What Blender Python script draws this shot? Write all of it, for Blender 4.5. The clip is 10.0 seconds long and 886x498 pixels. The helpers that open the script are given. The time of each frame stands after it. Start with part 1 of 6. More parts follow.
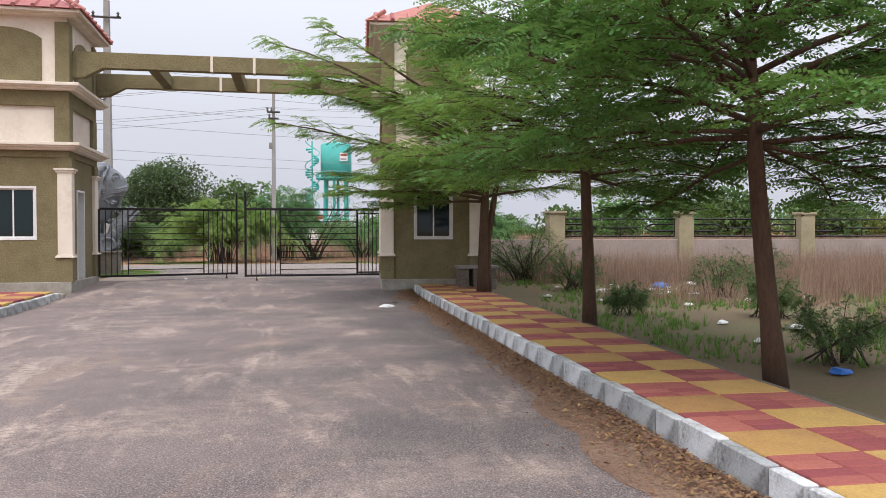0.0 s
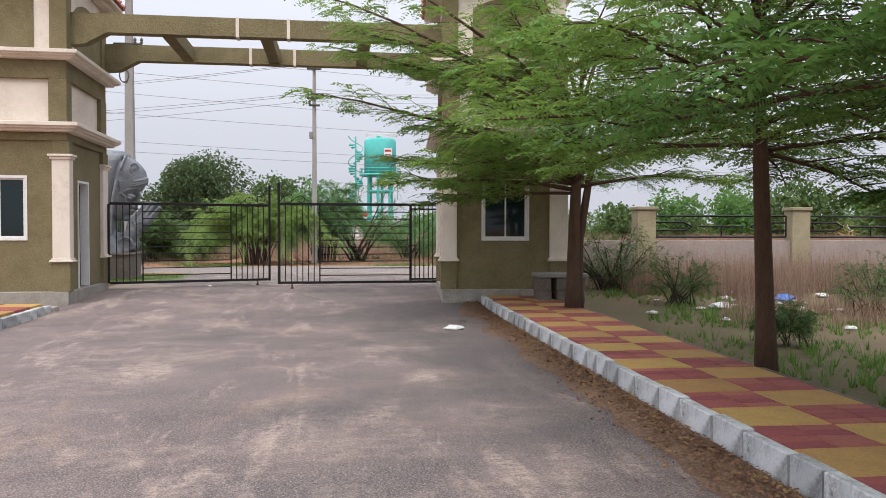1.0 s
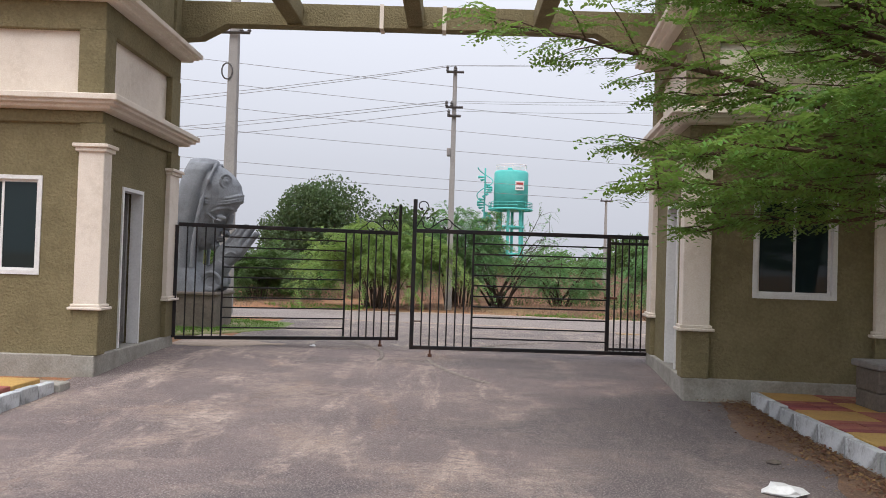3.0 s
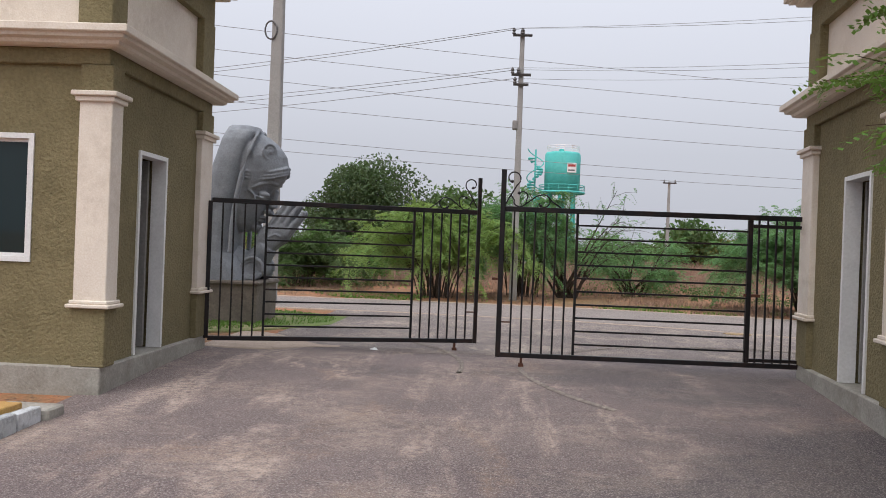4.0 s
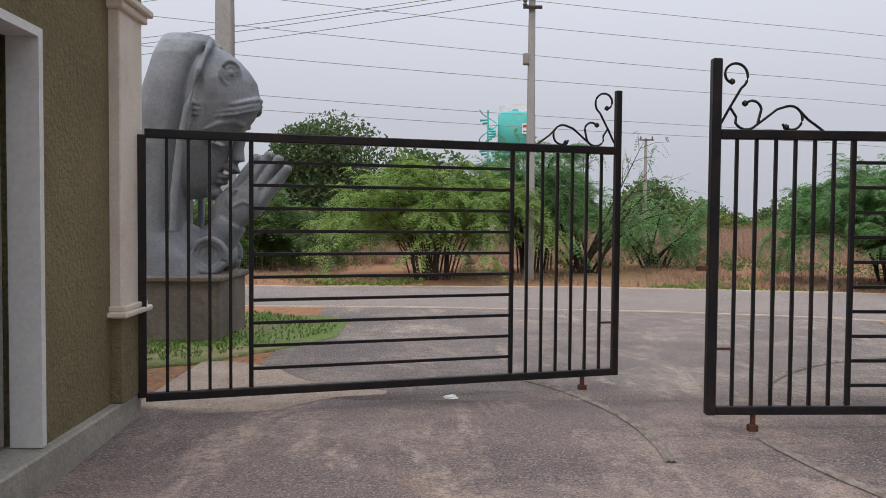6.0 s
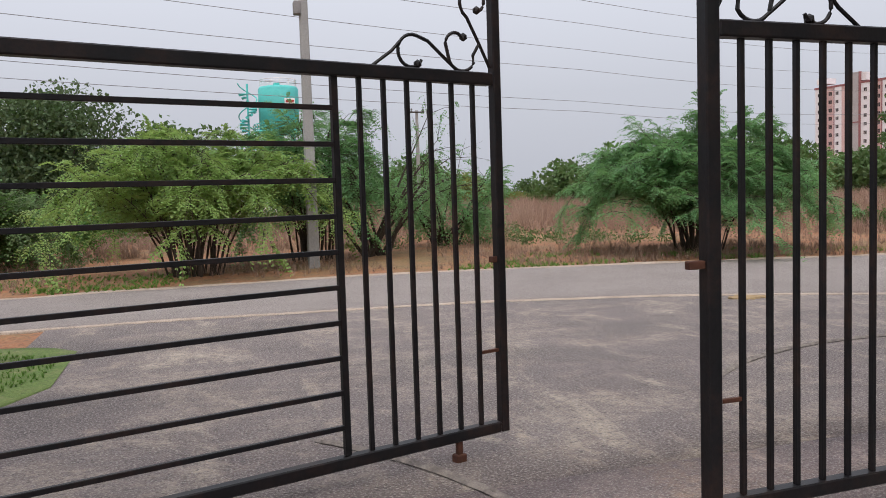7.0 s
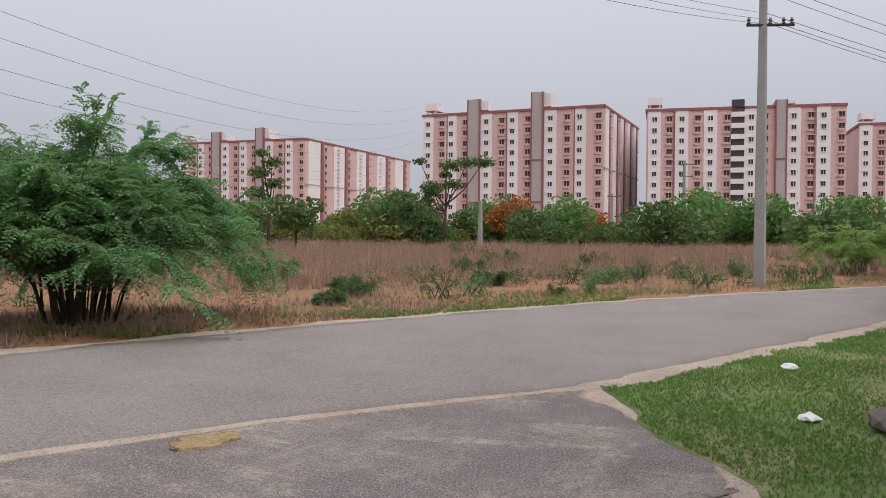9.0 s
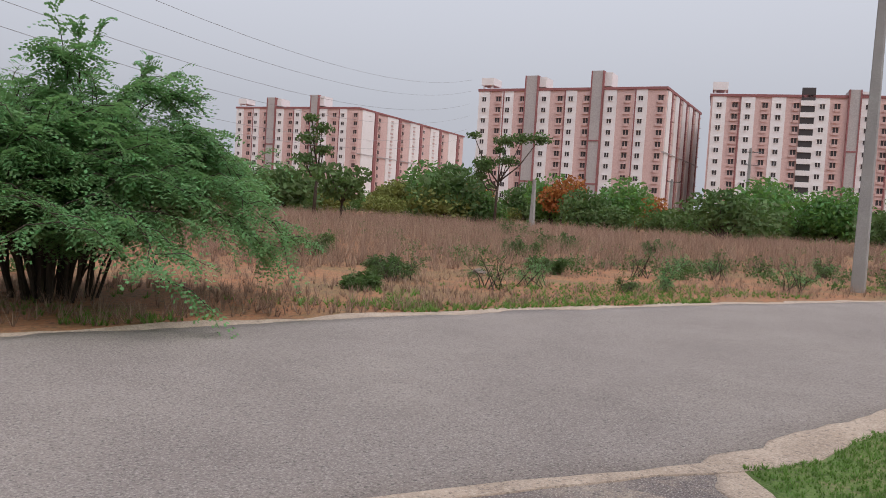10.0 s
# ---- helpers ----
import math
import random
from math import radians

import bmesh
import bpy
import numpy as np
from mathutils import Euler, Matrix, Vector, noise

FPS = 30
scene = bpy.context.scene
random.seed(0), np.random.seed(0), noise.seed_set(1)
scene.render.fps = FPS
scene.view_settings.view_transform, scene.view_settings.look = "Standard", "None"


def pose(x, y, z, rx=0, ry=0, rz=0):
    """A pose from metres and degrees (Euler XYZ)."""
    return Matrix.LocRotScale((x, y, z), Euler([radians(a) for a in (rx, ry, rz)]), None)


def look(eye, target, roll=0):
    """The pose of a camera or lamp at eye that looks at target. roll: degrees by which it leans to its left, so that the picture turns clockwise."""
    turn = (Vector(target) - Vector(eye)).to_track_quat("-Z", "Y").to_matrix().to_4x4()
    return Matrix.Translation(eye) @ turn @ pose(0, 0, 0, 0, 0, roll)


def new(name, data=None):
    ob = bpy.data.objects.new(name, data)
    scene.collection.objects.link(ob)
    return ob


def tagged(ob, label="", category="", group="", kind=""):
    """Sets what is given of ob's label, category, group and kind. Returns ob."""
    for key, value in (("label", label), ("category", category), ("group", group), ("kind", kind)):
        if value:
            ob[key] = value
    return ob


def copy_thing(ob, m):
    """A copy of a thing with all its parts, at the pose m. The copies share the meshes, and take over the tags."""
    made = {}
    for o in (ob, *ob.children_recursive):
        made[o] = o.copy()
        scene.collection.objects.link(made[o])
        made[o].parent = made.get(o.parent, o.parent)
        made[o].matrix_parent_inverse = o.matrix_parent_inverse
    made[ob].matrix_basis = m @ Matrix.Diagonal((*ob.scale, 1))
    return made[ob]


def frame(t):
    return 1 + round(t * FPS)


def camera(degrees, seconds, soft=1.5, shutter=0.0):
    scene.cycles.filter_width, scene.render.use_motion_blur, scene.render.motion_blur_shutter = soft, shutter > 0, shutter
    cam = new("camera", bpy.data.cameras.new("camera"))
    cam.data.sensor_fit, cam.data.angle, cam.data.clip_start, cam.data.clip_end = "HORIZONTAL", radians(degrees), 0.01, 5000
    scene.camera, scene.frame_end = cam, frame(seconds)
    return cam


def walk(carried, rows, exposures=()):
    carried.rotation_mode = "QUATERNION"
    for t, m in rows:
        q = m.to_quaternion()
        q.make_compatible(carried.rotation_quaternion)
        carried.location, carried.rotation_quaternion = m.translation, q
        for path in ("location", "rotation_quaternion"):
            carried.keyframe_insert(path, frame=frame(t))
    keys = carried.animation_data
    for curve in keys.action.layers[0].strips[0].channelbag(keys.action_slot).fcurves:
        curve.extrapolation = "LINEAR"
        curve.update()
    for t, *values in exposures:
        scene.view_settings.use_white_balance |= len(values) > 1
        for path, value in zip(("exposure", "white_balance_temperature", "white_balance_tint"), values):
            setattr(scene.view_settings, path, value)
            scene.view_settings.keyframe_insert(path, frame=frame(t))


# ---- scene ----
cam = camera(57.8, 10.0, soft=0.9)
PATH = [
    (0, (0.269, 0.712, 1.301), (0.641, 2.677, 1.256), -0.0),
    (0.5, (0.265, 2.561, 1.334), (0.572, 4.537, 1.279), -0.2),
    (1, (0.303, 4.245, 1.317), (0.572, 6.226, 1.268), 0.1),
    (1.5, (0.275, 5.929, 1.334), (0.443, 7.921, 1.347), 1.4),
    (2, (0.127, 7.491, 1.355), (0.211, 9.489, 1.386), 1.3),
    (2.5, (-0.062, 8.943, 1.393), (-0.008, 10.942, 1.428), 1.4),
    (3, (-0.307, 10.296, 1.368), (-0.334, 12.296, 1.408), 1.8),
    (4.5, (-1.378, 13.806, 1.379), (-1.516, 15.801, 1.357), 2.2),
    (5, (-1.824, 14.945, 1.373), (-1.925, 16.942, 1.348), 2.5),
    (5.2, (-2.038, 15.403, 1.387), (-2.124, 17.401, 1.35), 2.5),
    (6.5, (-2.825, 18.529, 1.299), (-2.576, 20.511, 1.198), -1.4),
    (7, (-2.693, 19.824, 1.311), (-2.091, 21.726, 1.176), -1.8),
    (7.5, (-2.389, 20.965, 1.32), (-1.479, 22.741, 1.188), -1.2),
    (8, (-1.91, 22.1, 1.285), (-0.652, 23.654, 1.199), -0.8),
    (8.5, (-0.994, 23.22, 1.277), (0.606, 24.419, 1.277), -1.6),
    (9, (-0.037, 24.023, 1.257), (1.709, 24.998, 1.225), 0.5),
    (9.5, (1.0, 24.629, 1.268), (2.774, 25.55, 1.194), 2.7),
    (10, (1.944, 25.244, 1.285), (3.628, 26.319, 1.189), 3.6),
]
EXPOSE = ((0, 0.32), (3, 0.22), (5, -0.06), (7.2, 0.05), (8.5, -0.14), (10, -0.18))
walk(cam, [(t, look(eye, target, roll)) for t, eye, target, roll in PATH], EXPOSE)
# ---- light ----
world = bpy.data.worlds.new("overcast_sky")
scene.world = world
world.use_nodes = True
wn = world.node_tree
for n in list(wn.nodes):
    wn.nodes.remove(n)
w_out = wn.nodes.new("ShaderNodeOutputWorld")
w_bg = wn.nodes.new("ShaderNodeBackground")
w_sky = wn.nodes.new("ShaderNodeTexSky")
w_sky.sky_type = "NISHITA"
w_sky.sun_disc = False
w_sky.sun_elevation = radians(58)
w_sky.sun_rotation = radians(200)
w_sky.air_density, w_sky.dust_density, w_sky.ozone_density = 1.0, 6.0, 1.0
w_hsv = wn.nodes.new("ShaderNodeHueSaturation")
w_hsv.inputs["Saturation"].default_value = 0.22
w_mix = wn.nodes.new("ShaderNodeMixRGB")
w_mix.inputs["Fac"].default_value = 0.72
w_mix.inputs["Color2"].default_value = (5.75, 5.95, 6.75, 1)
wn.links.new(w_sky.outputs["Color"], w_hsv.inputs["Color"])
wn.links.new(w_hsv.outputs["Color"], w_mix.inputs["Color1"])
# an overcast sky is brighter overhead than at the horizon
w_tc = wn.nodes.new("ShaderNodeTexCoord")
w_sep = wn.nodes.new("ShaderNodeSeparateXYZ")
w_map = wn.nodes.new("ShaderNodeMapRange")
w_map.inputs["From Min"].default_value, w_map.inputs["From Max"].default_value = 0.12, 1.0
w_map.inputs["To Min"].default_value, w_map.inputs["To Max"].default_value = 1.0, 2.3
w_mul = wn.nodes.new("ShaderNodeMixRGB")
w_mul.blend_type = "MULTIPLY"
w_mul.inputs["Fac"].default_value = 1.0
wn.links.new(w_tc.outputs["Generated"], w_sep.inputs[0])
wn.links.new(w_sep.outputs["Z"], w_map.inputs["Value"])
wn.links.new(w_mix.outputs["Color"], w_mul.inputs["Color1"])
wn.links.new(w_map.outputs["Result"], w_mul.inputs["Color2"])
wn.links.new(w_mul.outputs["Color"], w_bg.inputs["Color"])
wn.links.new(w_bg.outputs["Background"], w_out.inputs["Surface"])
w_bg.inputs["Strength"].default_value = 0.118
sun = new("sun", bpy.data.lights.new("sun", "SUN"))
sun.data.energy, sun.data.angle, sun.data.color = 1.1, radians(40), (1.0, 0.95, 0.88)
sun.matrix_world = look((0, 0, 40), (9, 22, 0))


# ---- materials ----
def mat(name, c1, c2, scale=6.0, rough=0.85, bump=0.15, fine=60.0, metal=0.0, stain=None, stain_scale=0.7, stain_amt=0.5, edge=0.085, dark=None, dark_scale=0.25, dark_amt=0.6, dark_lean=0.0,
        vary=0.0, spec=0.3, grit=0.0, grit_col=(0.5, 0.45, 0.4), stretch=(1, 1, 1), translucent=None, streaks=()):
    """Two-scale procedural surface: broad blotches of stain over grain of c1 and c2, with fine relief."""
    m = bpy.data.materials.new(name)
    m.use_nodes = True
    nt = m.node_tree
    bsdf = nt.nodes["Principled BSDF"]
    tc = nt.nodes.new("ShaderNodeTexCoord")
    mp = nt.nodes.new("ShaderNodeMapping")
    mp.inputs["Scale"].default_value = stretch
    nt.links.new(tc.outputs["Object"], mp.inputs["Vector"])
    co = mp.outputs["Vector"]

    def tex(sc, detail=5.0, r=0.6):
        n = nt.nodes.new("ShaderNodeTexNoise")
        n.inputs["Scale"].default_value = sc
        n.inputs["Detail"].default_value = detail
        n.inputs["Roughness"].default_value = r
        nt.links.new(co, n.inputs["Vector"])
        return n.outputs["Fac"]

    def ramp(fac, lo, hi):
        n = nt.nodes.new("ShaderNodeMapRange")
        n.inputs["From Min"].default_value, n.inputs["From Max"].default_value = lo, hi
        nt.links.new(fac, n.inputs["Value"])
        return n.outputs["Result"]

    def mix(fac, a, b):
        n = nt.nodes.new("ShaderNodeMixRGB")
        for key, v in (("Fac", fac), ("Color1", a), ("Color2", b)):
            if isinstance(v, (float, int)):
                n.inputs[key].default_value = v
            elif isinstance(v, tuple):
                n.inputs[key].default_value = (*v[:3], 1)
            else:
                nt.links.new(v, n.inputs[key])
        return n.outputs["Color"]

    col = mix(ramp(tex(scale), 0.3, 0.7), c1, c2)
    grain = tex(fine, 3.0)
    col2 = nt.nodes.new("ShaderNodeMixRGB")
    col2.blend_type = "OVERLAY"
    col2.inputs["Fac"].default_value = 0.35
    nt.links.new(col, col2.inputs["Color1"])
    nt.links.new(grain, col2.inputs["Color2"])
    col = col2.outputs["Color"]
    if stain:
        f = nt.nodes.new("ShaderNodeMath")
        f.operation = "MULTIPLY"
        nt.links.new(ramp(tex(stain_scale, 9.0, 0.72), 0.545 - edge, 0.545 + edge), f.inputs[0])
        f.inputs[1].default_value = stain_amt
        g = nt.nodes.new("ShaderNodeMath")
        g.operation = "MULTIPLY"
        nt.links.new(f.outputs[0], g.inputs[0])
        nt.links.new(ramp(tex(stain_scale * 9.0, 6.0, 0.75), 0.36, 0.56), g.inputs[1])
        col = mix(g.outputs[0], col, stain)
    for st_col, st_scale, st_amt, st_turn, st_long in streaks:
        rot = nt.nodes.new("ShaderNodeMapping")
        rot.inputs["Rotation"].default_value = (0, 0, radians(st_turn))
        rot.inputs["Scale"].default_value = (st_scale, st_scale / st_long, st_scale)
        nt.links.new(tc.outputs["Object"], rot.inputs["Vector"])
        sn = nt.nodes.new("ShaderNodeTexNoise")
        sn.inputs["Scale"].default_value, sn.inputs["Detail"].default_value, sn.inputs["Roughness"].default_value = 1.0, 7.0, 0.68
        sn.inputs["Distortion"].default_value = 0.5
        nt.links.new(rot.outputs["Vector"], sn.inputs["Vector"])
        f = nt.nodes.new("ShaderNodeMath")
        f.operation = "MULTIPLY"
        nt.links.new(ramp(sn.outputs["Fac"], 0.55, 0.66), f.inputs[0])
        nt.links.new(ramp(tex(13.0, 5.0, 0.75), 0.36, 0.60), f.inputs[1])
        g = nt.nodes.new("ShaderNodeMath")
        g.operation = "MULTIPLY"
        nt.links.new(f.outputs[0], g.inputs[0])
        g.inputs[1].default_value = st_amt
        col = mix(g.outputs[0], col, st_col)
    if dark:
        f = nt.nodes.new("ShaderNodeMath")
        f.operation = "MULTIPLY"
        dn = tex(dark_scale, 6.0, 0.62)
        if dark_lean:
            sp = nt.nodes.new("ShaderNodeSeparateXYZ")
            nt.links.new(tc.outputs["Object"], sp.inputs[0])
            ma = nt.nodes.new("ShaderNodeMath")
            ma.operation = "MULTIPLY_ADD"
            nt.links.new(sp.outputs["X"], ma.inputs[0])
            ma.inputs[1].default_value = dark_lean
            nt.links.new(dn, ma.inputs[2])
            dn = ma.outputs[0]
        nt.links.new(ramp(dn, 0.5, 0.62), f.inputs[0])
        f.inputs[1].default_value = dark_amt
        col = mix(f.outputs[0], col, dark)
    if grit:
        f = nt.nodes.new("ShaderNodeMath")
        f.operation = "MULTIPLY"
        nt.links.new(ramp(tex(fine * 1.5, 3.0, 0.6), 0.50, 0.66), f.inputs[0])
        f.inputs[1].default_value = grit
        col = mix(f.outputs[0], col, grit_col)
        f2 = nt.nodes.new("ShaderNodeMath")
        f2.operation = "MULTIPLY"
        nt.links.new(ramp(tex(fine * 0.8, 4.0, 0.7), 0.47, 0.34), f2.inputs[0])
        f2.inputs[1].default_value = grit
        col = mix(f2.outputs[0], col, (0.05, 0.045, 0.045))
    if vary:
        oi = nt.nodes.new("ShaderNodeObjectInfo")
        geo = nt.nodes.new("ShaderNodeNewGeometry")
        add = nt.nodes.new("ShaderNodeMath")
        add.operation = "ADD"
        nt.links.new(oi.outputs["Random"], add.inputs[0])
        nt.links.new(geo.outputs["Random Per Island"], add.inputs[1])
        fr = nt.nodes.new("ShaderNodeMath")
        fr.operation = "FRACT"
        nt.links.new(add.outputs[0], fr.inputs[0])
        hsv = nt.nodes.new("ShaderNodeHueSaturation")
        nt.links.new(col, hsv.inputs["Color"])
        mr = nt.nodes.new("ShaderNodeMapRange")
        mr.inputs["To Min"].default_value, mr.inputs["To Max"].default_value = 1 - vary, 1 + vary
        nt.links.new(fr.outputs[0], mr.inputs["Value"])
        nt.links.new(mr.outputs["Result"], hsv.inputs["Value"])
        mh = nt.nodes.new("ShaderNodeMapRange")
        mh.inputs["To Min"].default_value, mh.inputs["To Max"].default_value = 0.5 - vary * 0.06, 0.5 + vary * 0.06
        nt.links.new(fr.outputs[0], mh.inputs["Value"])
        nt.links.new(mh.outputs["Result"], hsv.inputs["Hue"])
        col = hsv.outputs["Color"]
    nt.links.new(col, bsdf.inputs["Base Color"])
    bsdf.inputs["Roughness"].default_value = rough
    bsdf.inputs["Metallic"].default_value = metal
    bsdf.inputs["Specular IOR Level"].default_value = spec
    if bump:
        b = nt.nodes.new("ShaderNodeBump")
        b.inputs["Strength"].default_value = bump
        b.inputs["Distance"].default_value = 0.02
        nt.links.new(grain, b.inputs["Height"])
        nt.links.new(b.outputs["Normal"], bsdf.inputs["Normal"])
    if translucent:
        tr = nt.nodes.new("ShaderNodeBsdfTranslucent")
        tr.inputs["Color"].default_value = (*translucent, 1)
        ms = nt.nodes.new("ShaderNodeMixShader")
        ms.inputs["Fac"].default_value = 0.35
        nt.links.new(bsdf.outputs[0], ms.inputs[1])
        nt.links.new(tr.outputs[0], ms.inputs[2])
        nt.links.new(ms.outputs[0], nt.nodes["Material Output"].inputs["Surface"])
    return m


def glass(name, tint):
    m = bpy.data.materials.new(name)
    m.use_nodes = True
    b = m.node_tree.nodes["Principled BSDF"]
    b.inputs["Base Color"].default_value = (*tint, 1)
    b.inputs["Roughness"].default_value = 0.04
    b.inputs["Specular IOR Level"].default_value = 0.35
    return m


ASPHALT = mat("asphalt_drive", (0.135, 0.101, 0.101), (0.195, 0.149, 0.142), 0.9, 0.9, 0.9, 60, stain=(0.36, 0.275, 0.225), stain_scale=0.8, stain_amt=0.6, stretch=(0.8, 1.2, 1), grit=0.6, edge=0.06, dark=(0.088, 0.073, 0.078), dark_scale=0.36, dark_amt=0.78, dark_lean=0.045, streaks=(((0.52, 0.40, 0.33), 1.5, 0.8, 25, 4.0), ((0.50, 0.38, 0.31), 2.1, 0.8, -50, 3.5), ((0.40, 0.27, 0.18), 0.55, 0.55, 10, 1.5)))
ROAD = mat("worn_road", (0.205, 0.172, 0.158), (0.257, 0.218, 0.20), 0.9, 0.9, 0.9, 55, stain=(0.31, 0.265, 0.235), stain_scale=0.35, stain_amt=0.5, grit=0.65, grit_col=(0.43, 0.385, 0.35))
APRON = mat("apron_asphalt", (0.15, 0.12, 0.115), (0.205, 0.168, 0.158), 1.1, 0.9, 1.0, 55, stain=(0.42, 0.34, 0.27), stain_scale=1.2, stain_amt=0.6, stretch=(0.8, 1.2, 1), grit=0.7, edge=0.06, dark=(0.105, 0.088, 0.086), dark_scale=0.4, dark_amt=0.55, streaks=(((0.52, 0.43, 0.33), 1.6, 0.8, 40, 2.5), ((0.50, 0.40, 0.30), 2.3, 0.65, -35, 2.2)))
SAND = mat("sand", (0.45, 0.355, 0.285), (0.36, 0.275, 0.21), 3, 0.95, 0.6, 50, stain=(0.24, 0.185, 0.15), stain_scale=2.5, stain_amt=0.8, grit=0.6, grit_col=(0.55, 0.46, 0.38))
SOIL = mat("red_soil", (0.36, 0.15, 0.07), (0.25, 0.12, 0.065), 1.6, 0.95, 1.0, 16, stain=(0.16, 0.125, 0.06), stain_scale=1.2, stain_amt=0.85, grit=0.7, grit_col=(0.34, 0.2, 0.11), dark=(0.13, 0.125, 0.055), dark_scale=0.22, dark_amt=0.55)
TURF = mat("turf_ground", (0.10, 0.17, 0.04), (0.15, 0.19, 0.06), 2.5, 0.95, 0.8, 40, stain=(0.36, 0.26, 0.17), stain_scale=0.9, stain_amt=0.95, grit=0.4, grit_col=(0.2, 0.27, 0.08))
OLIVE = mat("olive_render", (0.225, 0.188, 0.103), (0.18, 0.15, 0.08), 2.2, 0.92, 1.2, 30, stain=(0.12, 0.102, 0.055), stain_scale=0.9, stain_amt=0.5)
CREAM = mat("cream_paint", (0.74, 0.66, 0.57), (0.66, 0.58, 0.50), 1.8, 0.75, 0.12, 60, stain=(0.42, 0.34, 0.26), stain_scale=1.3, stain_amt=0.35)
PLINTH = mat("cement_plinth", (0.36, 0.34, 0.30), (0.28, 0.26, 0.23), 3, 0.92, 0.4, 40, stain=(0.17, 0.15, 0.12), stain_scale=1.5)
WHITE = mat("white_frame", (0.72, 0.71, 0.70), (0.64, 0.63, 0.62), 4, 0.45, 0.03, 40)
PANE = glass("dark_pane", (0.012, 0.022, 0.024))
INSIDE = mat("room_plaster", (0.16, 0.14, 0.13), (0.12, 0.105, 0.1), 2, 0.9, 0.1, 30)
DOORLEAF = mat("grey_door", (0.27, 0.26, 0.25), (0.22, 0.21, 0.2), 3, 0.6, 0.05, 30)
ROOFTILE = mat("pink_roof_tile", (0.42, 0.17, 0.15), (0.33, 0.13, 0.12), 5, 0.8, 0.2, 30, vary=0.2)
IRON = mat("black_gate_paint", (0.008, 0.008, 0.010), (0.013, 0.012, 0.013), 6, 0.42, 0.06, 50, stain=(0.085, 0.038, 0.024), stain_scale=2.2, stain_amt=0.25, spec=0.25)
RUST = mat("rusty_iron", (0.12, 0.05, 0.03), (0.07, 0.03, 0.022), 20, 0.8, 0.2, 80, metal=0.3)
KERB = mat("whitewashed_kerb", (0.56, 0.575, 0.585), (0.42, 0.43, 0.445), 5, 0.9, 0.5, 40, stain=(0.15, 0.14, 0.13), stain_scale=4.0, stain_amt=0.9, vary=0.3, dark=(0.26, 0.26, 0.26), dark_scale=2.5, dark_amt=0.6)
TILE_R = mat("red_paver", (0.33, 0.09, 0.082), (0.26, 0.075, 0.07), 4, 0.85, 0.5, 40, stain=(0.30, 0.165, 0.095), stain_scale=0.9, stain_amt=0.85, vary=0.2, dark=(0.20, 0.085, 0.06), dark_scale=0.7, dark_amt=0.5)
TILE_Y = mat("yellow_paver", (0.46, 0.275, 0.09), (0.38, 0.22, 0.08), 4, 0.85, 0.5, 40, stain=(0.33, 0.165, 0.09), stain_scale=0.9, stain_amt=0.85, vary=0.16, dark=(0.27, 0.14, 0.07), dark_scale=0.7, dark_amt=0.5)
LITTER = mat("dead_leaves", (0.14, 0.07, 0.04), (0.25, 0.135, 0.07), 8, 0.9, 0, 40, vary=0.5)
BARK = mat("bark", (0.115, 0.068, 0.045), (0.075, 0.046, 0.032), 9, 0.95, 0.8, 35, stretch=(3, 3, 0.6))
BARK_D = mat("dark_bark", (0.075, 0.055, 0.042), (0.05, 0.038, 0.03), 9, 0.95, 0.6, 35, stretch=(3, 3, 0.6))
LEAF = mat("fresh_leaf", (0.145, 0.245, 0.05), (0.08, 0.165, 0.038), 0.8, 0.55, 0, 20, vary=0.5, translucent=(0.30, 0.45, 0.09))
LEAF_D = mat("deep_leaf", (0.10, 0.195, 0.055), (0.065, 0.15, 0.045), 0.7, 0.55, 0, 20, vary=0.45, translucent=(0.21, 0.38, 0.08))
LEAF_B = mat("thorn_leaf", (0.13, 0.245, 0.095), (0.09, 0.19, 0.075), 0.7, 0.6, 0, 20, vary=0.5, translucent=(0.24, 0.44, 0.15))
LEAF_F = mat("far_leaf", (0.12, 0.165, 0.06), (0.08, 0.13, 0.05), 0.3, 0.7, 0, 8, vary=0.4, translucent=(0.09, 0.18, 0.04))
LEAF_L = mat("lime_leaf", (0.20, 0.30, 0.08), (0.15, 0.24, 0.065), 0.6, 0.6, 0, 20, vary=0.4, translucent=(0.36, 0.5, 0.13))
LEAF_G = mat("grey_green_leaf", (0.10, 0.14, 0.065), (0.07, 0.105, 0.05), 0.5, 0.65, 0, 14, vary=0.4, translucent=(0.08, 0.14, 0.035))
LEAF_O = mat("orange_bloom", (0.36, 0.12, 0.035), (0.26, 0.11, 0.04), 0.5, 0.7, 0, 8, vary=0.3, translucent=(0.4, 0.15, 0.04))
LEAF_Y = mat("yellow_leaf", (0.20, 0.20, 0.055), (0.14, 0.165, 0.05), 0.3, 0.7, 0, 8, vary=0.4, translucent=(0.2, 0.22, 0.05))
STRAW = mat("dry_grass", (0.36, 0.245, 0.19), (0.27, 0.18, 0.135), 0.25, 0.9, 0, 10, vary=0.4, translucent=(0.3, 0.2, 0.14))
GRASS = mat("green_grass", (0.105, 0.20, 0.04), (0.15, 0.225, 0.06), 0.6, 0.7, 0, 10, vary=0.4, translucent=(0.15, 0.3, 0.04))
STATUE = mat("grey_statue_paint", (0.22, 0.235, 0.257), (0.15, 0.162, 0.182), 2.2, 0.55, 0.2, 40, stain=(0.28, 0.29, 0.305), stain_scale=1.2, stain_amt=0.5, dark=(0.075, 0.08, 0.09), dark_scale=1.6, dark_amt=0.5)
